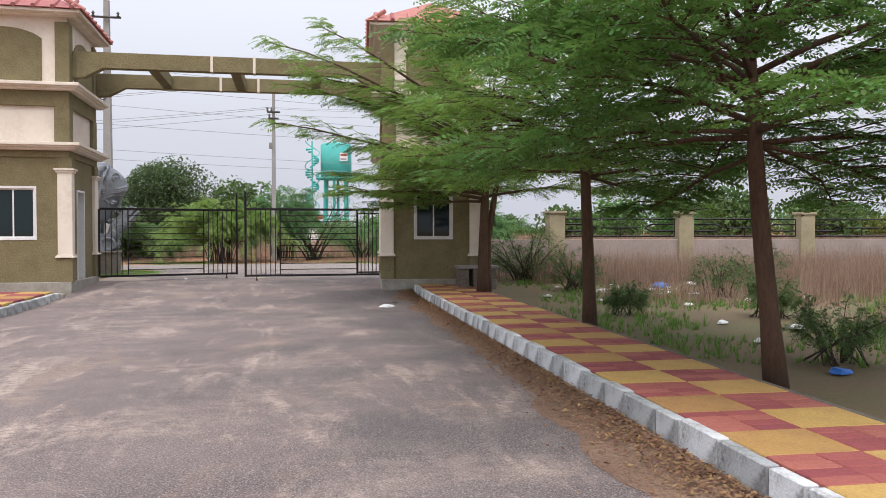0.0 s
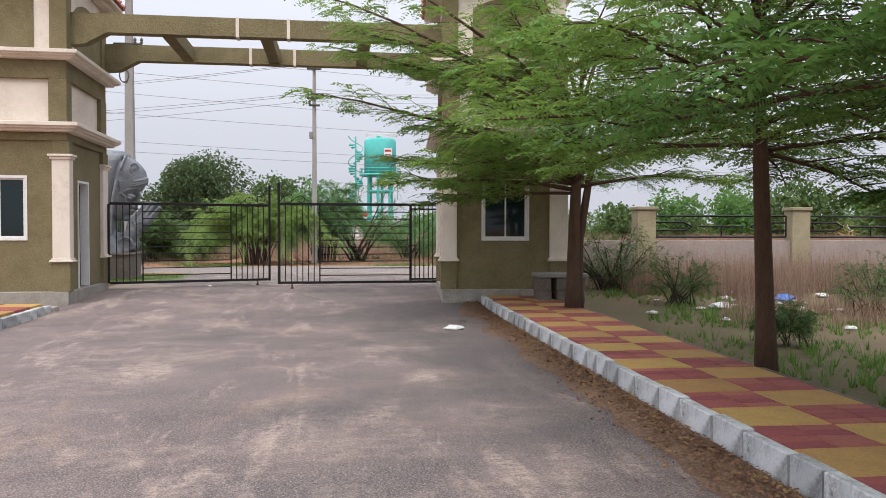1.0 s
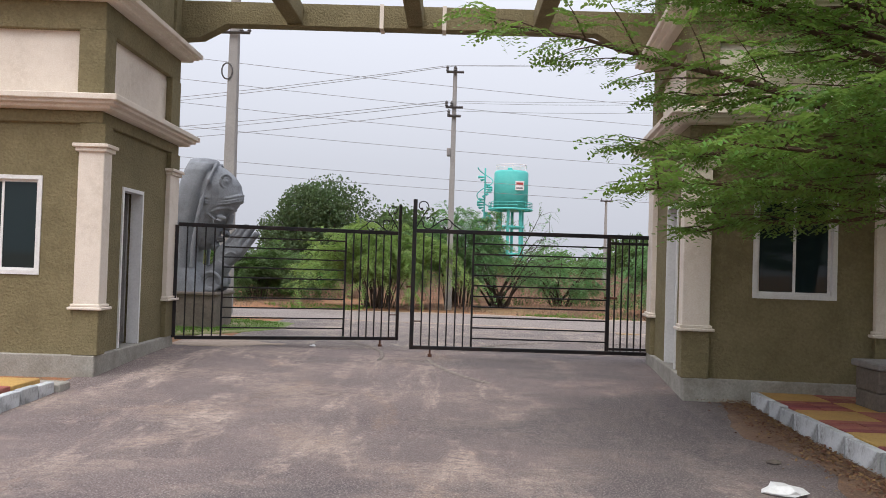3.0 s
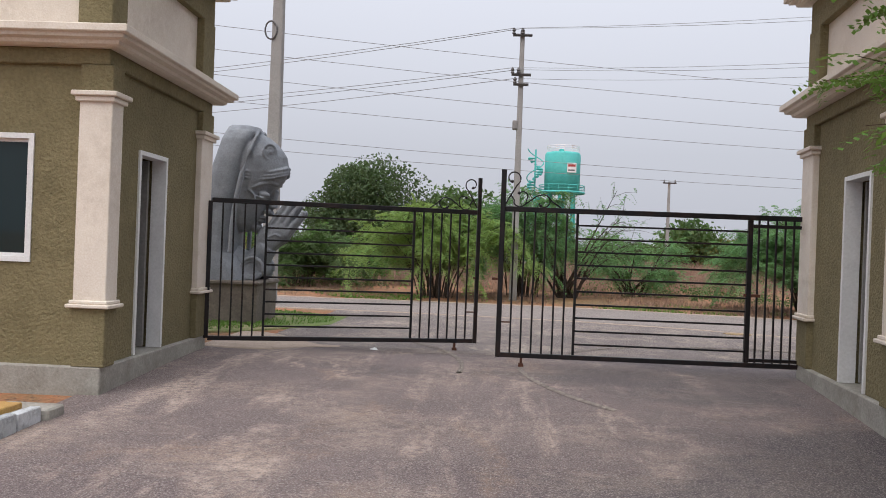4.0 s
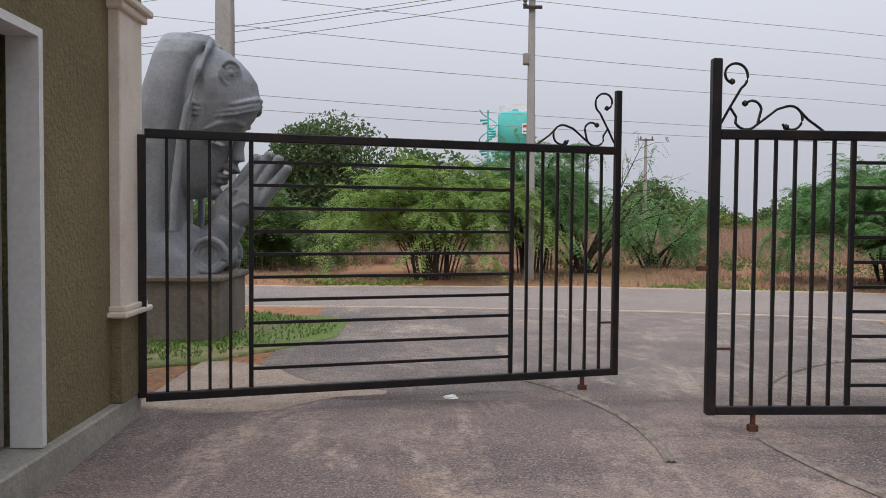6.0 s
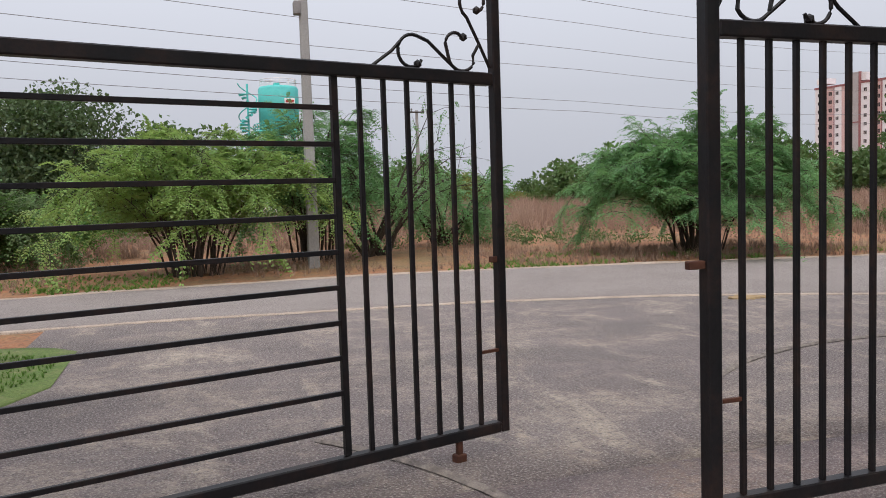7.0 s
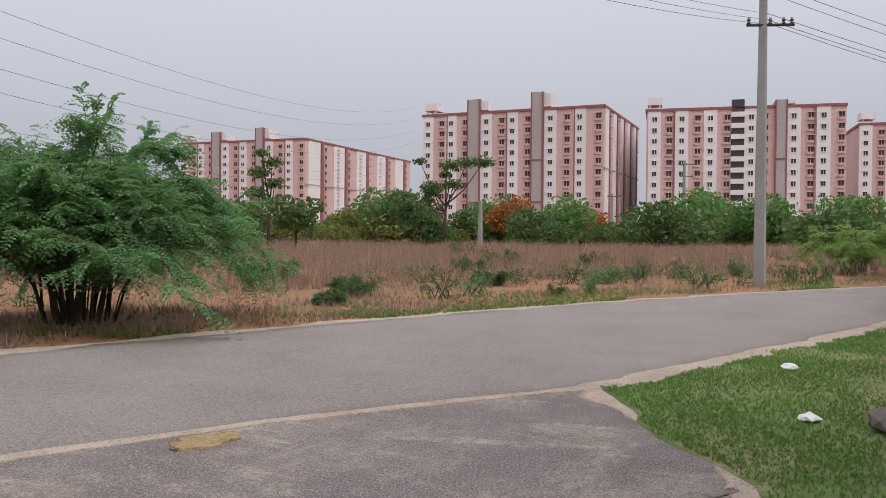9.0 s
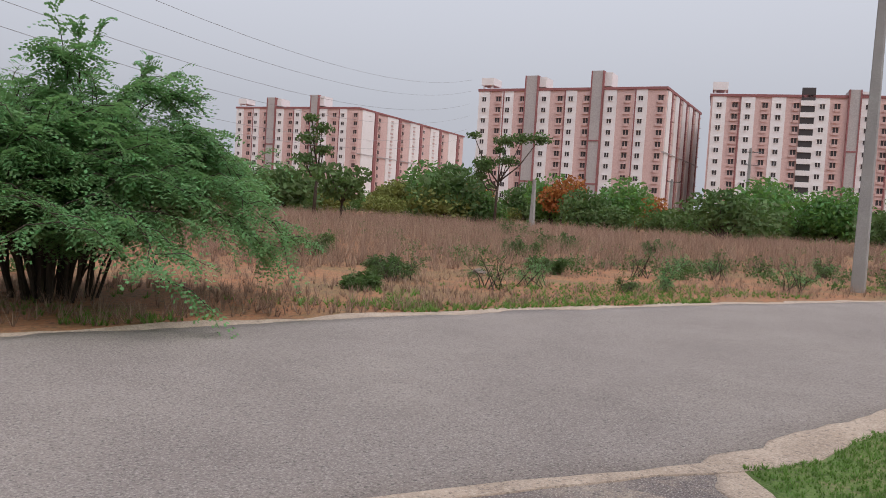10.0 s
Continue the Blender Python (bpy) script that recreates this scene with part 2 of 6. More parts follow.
OLDCEM = mat("old_cement", (0.19, 0.16, 0.135), (0.13, 0.11, 0.095), 3, 0.95, 0.5, 30, stain=(0.08, 0.065, 0.055), stain_scale=1.3)
CONC = mat("pole_concrete", (0.33, 0.315, 0.30), (0.27, 0.255, 0.245), 2, 0.9, 0.2, 40, stain=(0.26, 0.24, 0.22), stain_scale=1.5, stain_amt=0.4)
STEEL = mat("galvanised_steel", (0.10, 0.095, 0.095), (0.14, 0.13, 0.13), 8, 0.5, 0.05, 50, metal=0.6)
WIRE = mat("aluminium_wire", (0.24, 0.24, 0.25), (0.30, 0.30, 0.31), 8, 0.55, 0, 50, metal=0.4)
TEAL = mat("turquoise_tank_paint", (0.09, 0.50, 0.46), (0.075, 0.42, 0.39), 0.6, 0.6, 0.05, 12, stain=(0.16, 0.55, 0.52), stain_scale=0.5)
REDPAINT = mat("red_paint", (0.4, 0.06, 0.05), (0.34, 0.05, 0.05), 2, 0.7, 0, 10)
PINK = mat("pink_facade", (0.64, 0.455, 0.425), (0.58, 0.41, 0.385), 0.08, 0.9, 0, 3, stain=(0.50, 0.335, 0.315), stain_scale=0.05)
OFFW = mat("offwhite_facade", (0.76, 0.725, 0.725), (0.69, 0.66, 0.66), 0.08, 0.9, 0, 3)
MAROON = mat("maroon_band", (0.30, 0.125, 0.125), (0.25, 0.11, 0.11), 0.1, 0.9, 0, 3)
GREYW = mat("grey_facade", (0.42, 0.39, 0.38), (0.37, 0.34, 0.335), 0.1, 0.9, 0, 3)
FARPANE = glass("far_window_pane", (0.06, 0.05, 0.05))
FENCE = mat("faded_wall_paint", (0.36, 0.29, 0.26), (0.27, 0.225, 0.2), 1.2, 0.9, 0.3, 30, stain=(0.25, 0.2, 0.17), stain_scale=0.8)
POSTY = mat("buff_post_paint", (0.37, 0.315, 0.205), (0.30, 0.255, 0.165), 2, 0.9, 0.2, 30, stain=(0.24, 0.19, 0.12), stain_scale=1)
GRANITE = mat("granite_slab", (0.27, 0.25, 0.24), (0.20, 0.185, 0.18), 8, 0.8, 0.3, 90)
PLASTW = mat("white_plastic", (0.75, 0.75, 0.74), (0.66, 0.66, 0.66), 8, 0.5, 0.1, 30)
PLASTB = mat("blue_plastic", (0.03, 0.12, 0.42), (0.04, 0.16, 0.5), 8, 0.45, 0.1, 30)


# ---- builders ----
def thing(name, base, label, category, group="", kind=""):
    ob = new(name)
    ob.location = base
    return tagged(ob, label, category, group, kind)


def mesh_of(name, bm, material, smooth=False):
    me = bpy.data.meshes.new(name)
    bm.normal_update()
    bm.to_mesh(me)
    bm.free()
    me.materials.append(material)
    if smooth:
        me.shade_smooth()
    return me


def hang(ob, parent):
    ob.parent = parent
    if parent.data is None:
        ob.matrix_parent_inverse = Matrix.Translation(-parent.location)
    return ob


def part(name, bm, material, parent, label="", smooth=False):
    ob = hang(new(name, mesh_of(name, bm, material, smooth)), parent)
    return tagged(ob, label)


def raw(name, verts, faces, material, smooth=False):
    me = bpy.data.meshes.new(name)
    verts, faces = np.asarray(verts, np.float32), np.asarray(faces, np.int32)
    me.vertices.add(len(verts))
    me.vertices.foreach_set("co", verts.ravel())
    k = faces.shape[1]
    me.loops.add(faces.size)
    me.loops.foreach_set("vertex_index", faces.ravel())
    me.polygons.add(len(faces))
    me.polygons.foreach_set("loop_start", np.arange(0, faces.size, k, dtype=np.int32))
    me.update(calc_edges=True)
    me.validate()
    me.materials.append(material)
    if smooth:
        me.shade_smooth()
    return me


def box(bm, x0, x1, y0, y1, z0, z1, bev=0.0):
    vs = [bm.verts.new(p) for p in ((x0, y0, z0), (x1, y0, z0), (x1, y1, z0), (x0, y1, z0), (x0, y0, z1), (x1, y0, z1), (x1, y1, z1), (x0, y1, z1))]
    fs = [bm.faces.new([vs[i] for i in q]) for q in ((3, 2, 1, 0), (4, 5, 6, 7), (0, 1, 5, 4), (1, 2, 6, 5), (2, 3, 7, 6), (3, 0, 4, 7))]
    if (x1 - x0) * (y1 - y0) * (z1 - z0) < 0:
        bmesh.ops.reverse_faces(bm, faces=fs)
    if bev:
        bmesh.ops.bevel(bm, geom=list({e for f in fs for e in f.edges}), offset=bev, segments=1, affect="EDGES")


def boxes(*items, bev=0.0):
    bm = bmesh.new()
    for it in items:
        box(bm, *it, bev=bev)
    return bm


def tube(bm, pts, radii, n=8, cap=True):
    """A tapered tube along points."""
    pts = [Vector(p) for p in pts]
    if isinstance(radii, (int, float)):
        radii = [radii] * len(pts)
    rings = []
    for i, p in enumerate(pts):
        d = (pts[min(i + 1, len(pts) - 1)] - pts[max(i - 1, 0)]).normalized()
        a = d.cross(Vector((0.13, 0.21, 1)) if abs(d.z) < 0.95 else Vector((1, 0.1, 0))).normalized()
        b = d.cross(a)
        rings.append([bm.verts.new(p + float(radii[i]) * (math.cos(t) * a + math.sin(t) * b)) for t in (2 * math.pi * k / n for k in range(n))])
    for r, s in zip(rings, rings[1:]):
        for k in range(n):
            bm.faces.new((r[k], s[k], s[(k + 1) % n], r[(k + 1) % n]))
    if cap:
        bm.faces.new(rings[0])
        bm.faces.new(rings[-1][::-1])
    return bm


def tubes(*items, n=8):
    bm = bmesh.new()
    for pts, r in items:
        tube(bm, pts, r, n)
    bmesh.ops.recalc_face_normals(bm, faces=bm.faces)
    return bm


def wire_curve(name, pts, r, material, label="", category="", parent=None):
    cu = bpy.data.curves.new(name, "CURVE")
    cu.dimensions, cu.bevel_depth, cu.bevel_resolution = "3D", r, 1
    sp = cu.splines.new("POLY")
    sp.points.add(len(pts) - 1)
    for q, p in zip(sp.points, pts):
        q.co = (*p, 1)
    cu.materials.append(material)
    ob = new(name, cu)
    if parent:
        hang(ob, parent)
    return tagged(ob, label, category)


def sag(p, q, drop, n=16):
    p, q = Vector(p), Vector(q)
    return [p.lerp(q, t) - Vector((0, 0, drop * 4 * t * (1 - t))) for t in (i / n for i in range(n + 1))]


def smooth01(a, b, v):
    t = np.clip((v - a) / (b - a), 0, 1)
    return t * t * (3 - 2 * t)


def gz(x, y):
    """Height of the ground: the drive rises a little towards the gate."""
    return -0.165 * (1 - smooth01(17.3, 22.8, np.asarray(y, float)))


def far_edge(x):
    x = np.asarray(x, float)
    c = np.clip(x, 0, 24)
    return 33.0 - 0.14 * c - 0.009 * c * c - 0.572 * np.maximum(x - 24, 0) + 0.05 * np.minimum(x, 0)


def near_edge(x):
    """The road's near side: it flares into the apron's mouth up to x = 6.3, then runs along the verge."""
    x = np.asarray(x, float)
    mouth = 29.0 - 0.13 * np.clip(x, 0, 6.3) - 0.048 * np.clip(x, 0, 6.3) ** 2 - 0.1 * np.clip(x, -3, 0)
    return np.where(x > 13.4, far_edge(x) - 5.3, mouth - 0.3 * np.maximum(x - 6.3, 0))


def sheet(name, xs, rows, lift, material, label, cat, kind="structure"):
    """A ground sheet: for each x of xs, from rows[0](x) to rows[1](x) in steps."""
    xs = np.asarray(xs, float)
    lo, hi = rows
    n = 110 if float(np.max(hi(xs) - lo(xs))) > 20 else 14
    v = np.concatenate([[0.0], np.linspace(0, 1, n), [1.0]])
    n += 2
    X = np.repeat(xs[:, None], n, 1)
    Y = lo(xs)[:, None] * (1 - v) + hi(xs)[:, None] * v
    Z = gz(X, Y) + lift
    Z[:, 0] -= 0.03
    Z[:, -1] -= 0.03
    verts = np.stack([X, Y, Z], -1).reshape(-1, 3)
    i, j = np.meshgrid(np.arange(len(xs) - 1), np.arange(n - 1), indexing="ij")
    a = (i * n + j).ravel()
    faces = np.stack([a, a + n, a + n + 1, a + 1], -1)
    return tagged(new(name, raw(name, verts, faces, material)), label, cat, kind=kind)


# ---- ground ----
gx = np.concatenate([[-3000, -600, -150, -60], np.linspace(-40, 60, 101), [100, 200, 600, 3000]])
gy = np.concatenate([[-3000, -600, -150, -40], np.linspace(-20, 60, 81), [100, 200, 600, 3000]])
GX, GY = np.meshgrid(gx, gy, indexing="ij")
GZ = gz(GX, GY) - 0.016
for i in range(len(gx)):
    for j in range(len(gy)):
        x, y = gx[i], gy[j]
        if y > far_edge(x) + 4.0:
            GZ[i, j] += 0.10 * noise.noise((x * 0.35, y * 0.35, 0)) * (0.5 if y > 30 else 1)
verts = np.stack([GX, GY, GZ], -1).reshape(-1, 3)
i, j = np.meshgrid(np.arange(len(gx) - 1), np.arange(len(gy) - 1), indexing="ij")
a = (i * len(gy) + j).ravel()
tagged(new("ground", raw("ground", verts, np.stack([a, a + len(gy), a + len(gy) + 1, a + 1], -1), SOIL, True)), "bare reddish soil with dry patches beside the road", "ground", kind="structure")
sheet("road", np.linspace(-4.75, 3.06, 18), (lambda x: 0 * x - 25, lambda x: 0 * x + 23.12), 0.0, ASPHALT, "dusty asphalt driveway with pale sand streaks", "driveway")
sheet("road_apron", np.linspace(-4.2, 6.6, 120), (lambda x: np.where(x > 3.0, 23.62 + 0.775 * np.maximum(x - 3.0, 0) - 0.2, 23.1 + 1.2 * (1 - smooth01(-4.3, -3.2, x))), lambda x: near_edge(x) + 0.15), 0.0, APRON, "worn asphalt apron between the gate and the road", "driveway")
sheet("road_cross", np.concatenate([np.linspace(-90, -10, 40), np.linspace(-9.8, 40, 250), np.linspace(45, 70, 6)]), (near_edge, far_edge), 0.004, ROAD, "grey worn asphalt public road with pale edges", "road")


def edge_noise(x, s):
    return np.array([0.16 * noise.noise((float(v) * 0.9, s, 0)) + 0.08 * noise.noise((float(v) * 3.1, s, 2)) for v in x])


ex = np.concatenate([np.linspace(-60, -10, 30), np.linspace(-9.8, 40, 260)])
sheet("road_edge_near", ex, (lambda x: near_edge(x) - 0.10 + edge_noise(x, 4.0) * (0.4 + 0.9 * smooth01(5.5, 6.5, x)) - 0.14 * smooth01(5.5, 6.5, x), lambda x: near_edge(x) + 0.03 + edge_noise(x, 1.0) * (0.4 + 0.6 * smooth01(5.5, 6.5, x)) + 0.04 * smooth01(5.5, 6.5, x)), 0.008, SAND, "pale sandy edge along the road", "road edge")
sheet("road_edge_far", ex, (lambda x: far_edge(x) - 0.10 + edge_noise(x, 9.0), lambda x: far_edge(x) + 0.16 + edge_noise(x, 7.0) * 1.3), 0.008, SAND, "pale sandy shoulder along the road", "road edge")
sheet("verge_sand", np.linspace(3.2, 6.9, 90), (lambda x: np.minimum(23.3 + 0.775 * np.maximum(x - 3.0, 0) - 0.25 + edge_noise(x, 13.0) * 1.5, near_edge(x) - 0.25), lambda x: np.minimum(23.7 + 0.775 * (x - 3.0) + edge_noise(x, 14.0) * 2.4, near_edge(x) + 0.02)), 0.004, SAND, "sandy fringe between the apron and the verge", "sand")
sheet("verge_grass_ground", np.linspace(3.35, 40, 200), (lambda x: np.minimum(23.3 + 0 * x, near_edge(x) - 0.9), lambda x: np.minimum(23.62 + 0.775 * (x - 3.0) + edge_noise(x, 3.0) * 1.6, near_edge(x) - 0.14 + edge_noise(x, 4.0) * 2)), 0.007, TURF, "patchy green grass verge beside the apron", "grass verge")
sheet("gate_sand", np.linspace(-4.75, -3.0, 30), (lambda x: 22.75 + 0.5 * smooth01(-4.2, -3.0, x) + edge_noise(x, 21.0), lambda x: 24.6 - 1.3 * smooth01(-4.3, -3.0, x) + edge_noise(x, 22.0) * 2), 0.004, SAND, "loose reddish sand below the gate hinge", "sand")
sheet("verge_grass_ground_west", np.linspace(-12, -3.7, 40), (lambda x: 24.3 + np.maximum(0, (x + 4.9)) * 1.6 + edge_noise(x, 5.0) * 2.5, lambda x: np.minimum(near_edge(x) - 0.6, 28.6 - np.maximum(0, x + 4.9) * 1.0) + edge_noise(x, 6.0) * 3), 0.007, TURF, "patchy green grass verge by the statue", "grass verge")
sheet("soil_strip", np.linspace(4.27, 40, 40), (lambda x: 0 * x - 25, lambda x: 0 * x + 22.8), 0.0, mat("littered_soil", (0.17, 0.115, 0.07), (0.12, 0.095, 0.05), 0.7, 0.95, 0.5, 25, stain=(0.10, 0.12, 0.045), stain_scale=0.4, stain_amt=0.8), "brown soil with weeds behind the footpath", "ground")


def drift_edge(y, s):
    return np.array([0.22 * noise.noise((float(v) * 0.8, s, 1)) + 0.10 * noise.noise((float(v) * 3.0, s, 5)) for v in y])


# strip of brown dirt gathered along the kerb
dy = np.linspace(-8, 19.6, 220)
inner = 2.93 + 0 * dy
skew = 0.0195 * (dy - 11.5)
inner = inner + skew
outer = 2.48 + skew - 0.25 * (1 - smooth01(3, 9, dy)) + drift_edge(dy, 2.0)
dv, df = [], []
for q in range(len(dy)):
    for f in (0.0, 0.35, 0.7, 1.0):
        x = outer[q] * (1 - f) + inner[q] * f
        dv.append((x, dy[q], float(gz(x, dy[q])) + 0.004 + 0.010 * f * f))
for q in range(len(dy) - 1):
    for f in range(3):
        df.append((4 * q + f, 4 * q + f + 1, 4 * q + f + 5, 4 * q + f + 4))
DIRT = mat("brown_dirt", (0.20, 0.115, 0.075), (0.14, 0.085, 0.06), 3.5, 0.95, 0.9, 45, stain=(0.30, 0.20, 0.14), stain_scale=1.6, stain_amt=0.7, grit=0.5, grit_col=(0.36, 0.24, 0.16))
tagged(new("dirt_strip", raw("dirt_strip", dv, df, DIRT)), "brown dirt gathered along the kerb", "dirt", kind="structure")


# ---- gatehouses ----
def gatehouse(xin, s, yf, wa, wb, label):
    """xin: inner side face; s: outward sign; yf: front face; window from wa to wb outward of the inner face."""
    yb, W = yf + 2.72, 2.33
    zg = float(gz(0, yf))
    h = thing("gatehouse", (xin + s * W / 2, yf + 1.5, zg), label, "gatehouse", "pair of gatehouses")

    def X(a, b, y0, y1, z0, z1):
        x0, x1 = sorted((xin + s * a, xin + s * b))
        return (x0, x1, y0, y1, z0, z1)

    t = 0.2
    d0, d1, dz = yf + 0.74, yf + 1.47, 2.25
    # walls with the window and door openings cut through
    part("wall", boxes(X(t, wa, yf, yf + t, 0.16, 3.1), X(wb, W - t, yf, yf + t, 0.16, 3.1), X(wa, wb, yf, yf + t, 0.16, 1.1), X(wa, wb, yf, yf + t, 2.29, 3.1)), OLIVE, h, "olive textured render front wall")
    part("wall", boxes(X(0, t, yf, d0, 0.16, 3.1), X(0, t, d1, yb, 0.16, 3.1), X(0, t, d0, d1, dz, 3.1)), OLIVE, h, "olive textured render side wall")
    part("wall", boxes(X(W - t, W, yf, yb, 0.16, 3.1)), OLIVE, h)
    part("wall", boxes(X(t, W - t, yb - t, yb, 0.16, 3.1)), OLIVE, h)
    part("inner_wall", boxes(X(t + 0.9, t + 0.94, yf + t + 0.01, yb - t - 0.01, 0.16, 3.1)), INSIDE, h, "dim plastered room partition")
    part("room_floor", boxes(X(t, W - t, yf + t, yb - t, 0.10, 0.165)), PLINTH, h)
    part("plinth", boxes(X(-0.06, W + 0.06, yf - 0.06, yb + 0.06, zg - 0.1, 0.16), bev=0.012), PLINTH, h, "rough grey cement plinth")
    part("frieze", boxes(X(-0.05, W + 0.05, yf - 0.05, yb + 0.05, 2.93, 3.08), bev=0.01), OLIVE, h)
    # corner piers and pilasters
    for a, b, y0, y1 in ((-0.09, 0.22, yf - 0.06, yf + 0.17), (-0.07, 0.2, yb - 0.33, yb + 0.07), (W - 0.30, W + 0.05, yf - 0.07, yf + 0.26)):
        part("pier", boxes(X(a, b, y0, y1, 0.16, 0.70), bev=0.008), OLIVE, h)
        part("pier", boxes(X(a, b, y0, y1, 2.68, 2.93), bev=0.008), OLIVE, h)
        p = part("pilaster", boxes(X(a, b, y0, y1, 0.76, 2.60), bev=0.008), CREAM, h, "cream painted pilaster")
        part("pilaster_base", boxes(X(a - 0.05, b + 0.05, y0 - 0.05, y1 + 0.05, 0.70, 0.735), X(a - 0.025, b + 0.025, y0 - 0.025, y1 + 0.025, 0.735, 0.77), bev=0.008), CREAM, p)
        part("pilaster_cap", boxes(X(a - 0.06, b + 0.06, y0 - 0.06, y1 + 0.06, 2.64, 2.685), X(a - 0.03, b + 0.03, y0 - 0.03, y1 + 0.03, 2.59, 2.64), bev=0.008), CREAM, p)
    # door frame, leaf ajar
    part("door_frame", boxes(X(-0.02, 0.14, d0, d0 + 0.045, 0.165, dz), X(-0.02, 0.14, d1 - 0.045, d1, 0.165, dz), X(-0.02, 0.14, d0 + 0.045, d1 - 0.045, dz - 0.045, dz)), WHITE, h, "white door frame")
    dl = part("door", boxes(X(0.16, 0.84, d1 - 0.10, d1 - 0.06, 0.18, dz - 0.05), bev=0.004), DOORLEAF, h, "grey door leaf standing open inwards")
    part("door_handle", boxes(X(0.74, 0.78, d1 - 0.14, d1 - 0.10, 1.05, 1.20), bev=0.006), STEEL, dl)
    # window with two sliding panes
    yw = yf + 0.03
    fr = 0.05
    wnd = part("window", boxes(X(wa, wa + fr, yw - 0.045, yw + 0.06, 1.10, 2.29), X(wb - fr, wb, yw - 0.045, yw + 0.06, 1.10, 2.29), X(wa + fr, wb - fr, yw - 0.045, yw + 0.06, 1.10, 1.15), X(wa + fr, wb - fr, yw - 0.045, yw + 0.06, 2.24, 2.29)), WHITE, h, "white framed sliding window with dark panes")
    m = (wa + wb) / 2
    for a, b, dy in ((wa + fr, m + 0.02, 0.0), (m - 0.02, wb - fr, 0.028)):
        part("sash", boxes(X(a, a + 0.03, yw + dy, yw + dy + 0.025, 1.15, 2.24), X(b - 0.03, b, yw + dy, yw + dy + 0.025, 1.15, 2.24), X(a + 0.03, b - 0.03, yw + dy, yw + dy + 0.025, 1.15, 1.18), X(a + 0.03, b - 0.03, yw + dy, yw + dy + 0.025, 2.21, 2.24)), WHITE, wnd)
        part("pane", boxes(X(a + 0.03, b - 0.03, yw + dy + 0.01, yw + dy + 0.015, 1.18, 2.21)), PANE, wnd)
    # cornices: stepped slabs
    for z0, z1, o in ((3.08, 3.25, 0.30), (4.40, 4.56, 0.30), (6.02, 6.14, 0.34)):
        bm = bmesh.new()
        rings = []
        for q, z in ((o - 0.16, z0), (o - 0.12, z0 + 0.015), (o - 0.11, z0 + 0.045), (o - 0.05, z0 + 0.06), (o - 0.045, z1 - 0.08), (o - 0.006, z1 - 0.072), (o, z1 - 0.064), (o, z1 - 0.008), (o - 0.01, z1)):
            rings.append([bm.verts.new((xin + s * a, y, z)) for a, y in ((-q, yf - q), (W + q, yf - q), (W + q, yb + q), (-q, yb + q))])
        for r0, r1 in zip(rings, rings[1:]):
            for k in range(4):
                bm.faces.new((r0[k], r0[(k + 1) % 4], r1[(k + 1) % 4], r1[k]))
        bm.faces.new(rings[0])
        bm.faces.new(rings[-1])
        bmesh.ops.recalc_face_normals(bm, faces=bm.faces)
        part("cornice", bm, CREAM, h, "cream stepped cornice slab")
    # middle band: cream panels between olive piers
    part("band_wall", boxes(X(0.04, W - 0.04, yf + 0.04, yb - 0.04, 3.25, 4.40)), CREAM, h, "cream panel band")
    part("band_frieze", boxes(X(-0.04, W + 0.04, yf - 0.04, yb + 0.04, 4.06, 4.40), bev=0.008), OLIVE, h)
    for a, b, y0, y1 in ((-0.05, 0.27, yf - 0.05, yf + 0.27), (-0.05, 0.22, yb - 0.35, yb + 0.05), (W - 0.27, W + 0.05, yf - 0.05, yf + 0.27)):
        part("band_pier", boxes(X(a, b, y0, y1, 3.25, 4.06), bev=0.008), OLIVE, h)
    # upper storey with arched recesses
    part("upper_wall", boxes(X(0.0, W, yf, yb + 0.2, 4.56, 6.02)), CREAM, h, "cream upper wall")
    bm = bmesh.new()

    def arch(pts_fn, w0, w1, zb, zs, rise, k=12):
        outline = [(w0, zb), (w1, zb)] + [(w1 + (w0 - w1) * q / k, zs + rise * math.sin(math.pi * q / k) ** 0.7) for q in range(k + 1)]
        front = [bm.verts.new(pts_fn(w, z, 0.0)) for w, z in outline]
        back = [bm.verts.new(pts_fn(w, z, 0.03)) for w, z in outline]
        bm.faces.new(front)
        for q in range(len(outline)):
            bm.faces.new((front[q], back[q], back[(q + 1) % len(outline)], front[(q + 1) % len(outline)]))

    arch(lambda w, z, d: (xin + s * w, yf - 0.02 + d, z), 0.52, W - 0.3, 4.60, 5.55, 0.22)
    arch(lambda w, z, d: (xin - s * (0.02 - d), yf + w, z), 0.6, 2.4, 4.60, 5.45, 0.28)
    bmesh.ops.recalc_face_normals(bm, faces=bm.faces)
    part("arched_panel", bm, OLIVE, h, "olive arched wall panel")
    for a, b, y0, y1 in ((-0.06, 0.24, yf - 0.06, yf + 0.26), (-0.06, 0.2, yb - 0.3, yb + 0.04)):
        part("upper_pier", boxes(X(a, b, y0, y1, 4.56, 5.92), bev=0.008), OLIVE, h)
    # tiled hip roof
    bm = bmesh.new()
    o = 0.40
    c = [bm.verts.new((xin + s * a, y, 6.15)) for a, y in ((-o, yf - o), (W + o, yf - o), (W + o, yb + o), (-o, yb + o))]
    r = [bm.verts.new((xin + s * W / 2, yf + 1.1, 7.0)), bm.verts.new((xin + s * W / 2, yb - 1.1, 7.0))]
    for q in ((c[0], c[1], r[0]), (c[1], c[2], r[1], r[0]), (c[2], c[3], r[1]), (c[3], c[0], r[0], r[1]), (c[3], c[2], c[1], c[0])):
        bm.faces.new(q)
    bmesh.ops.recalc_face_normals(bm, faces=bm.faces)
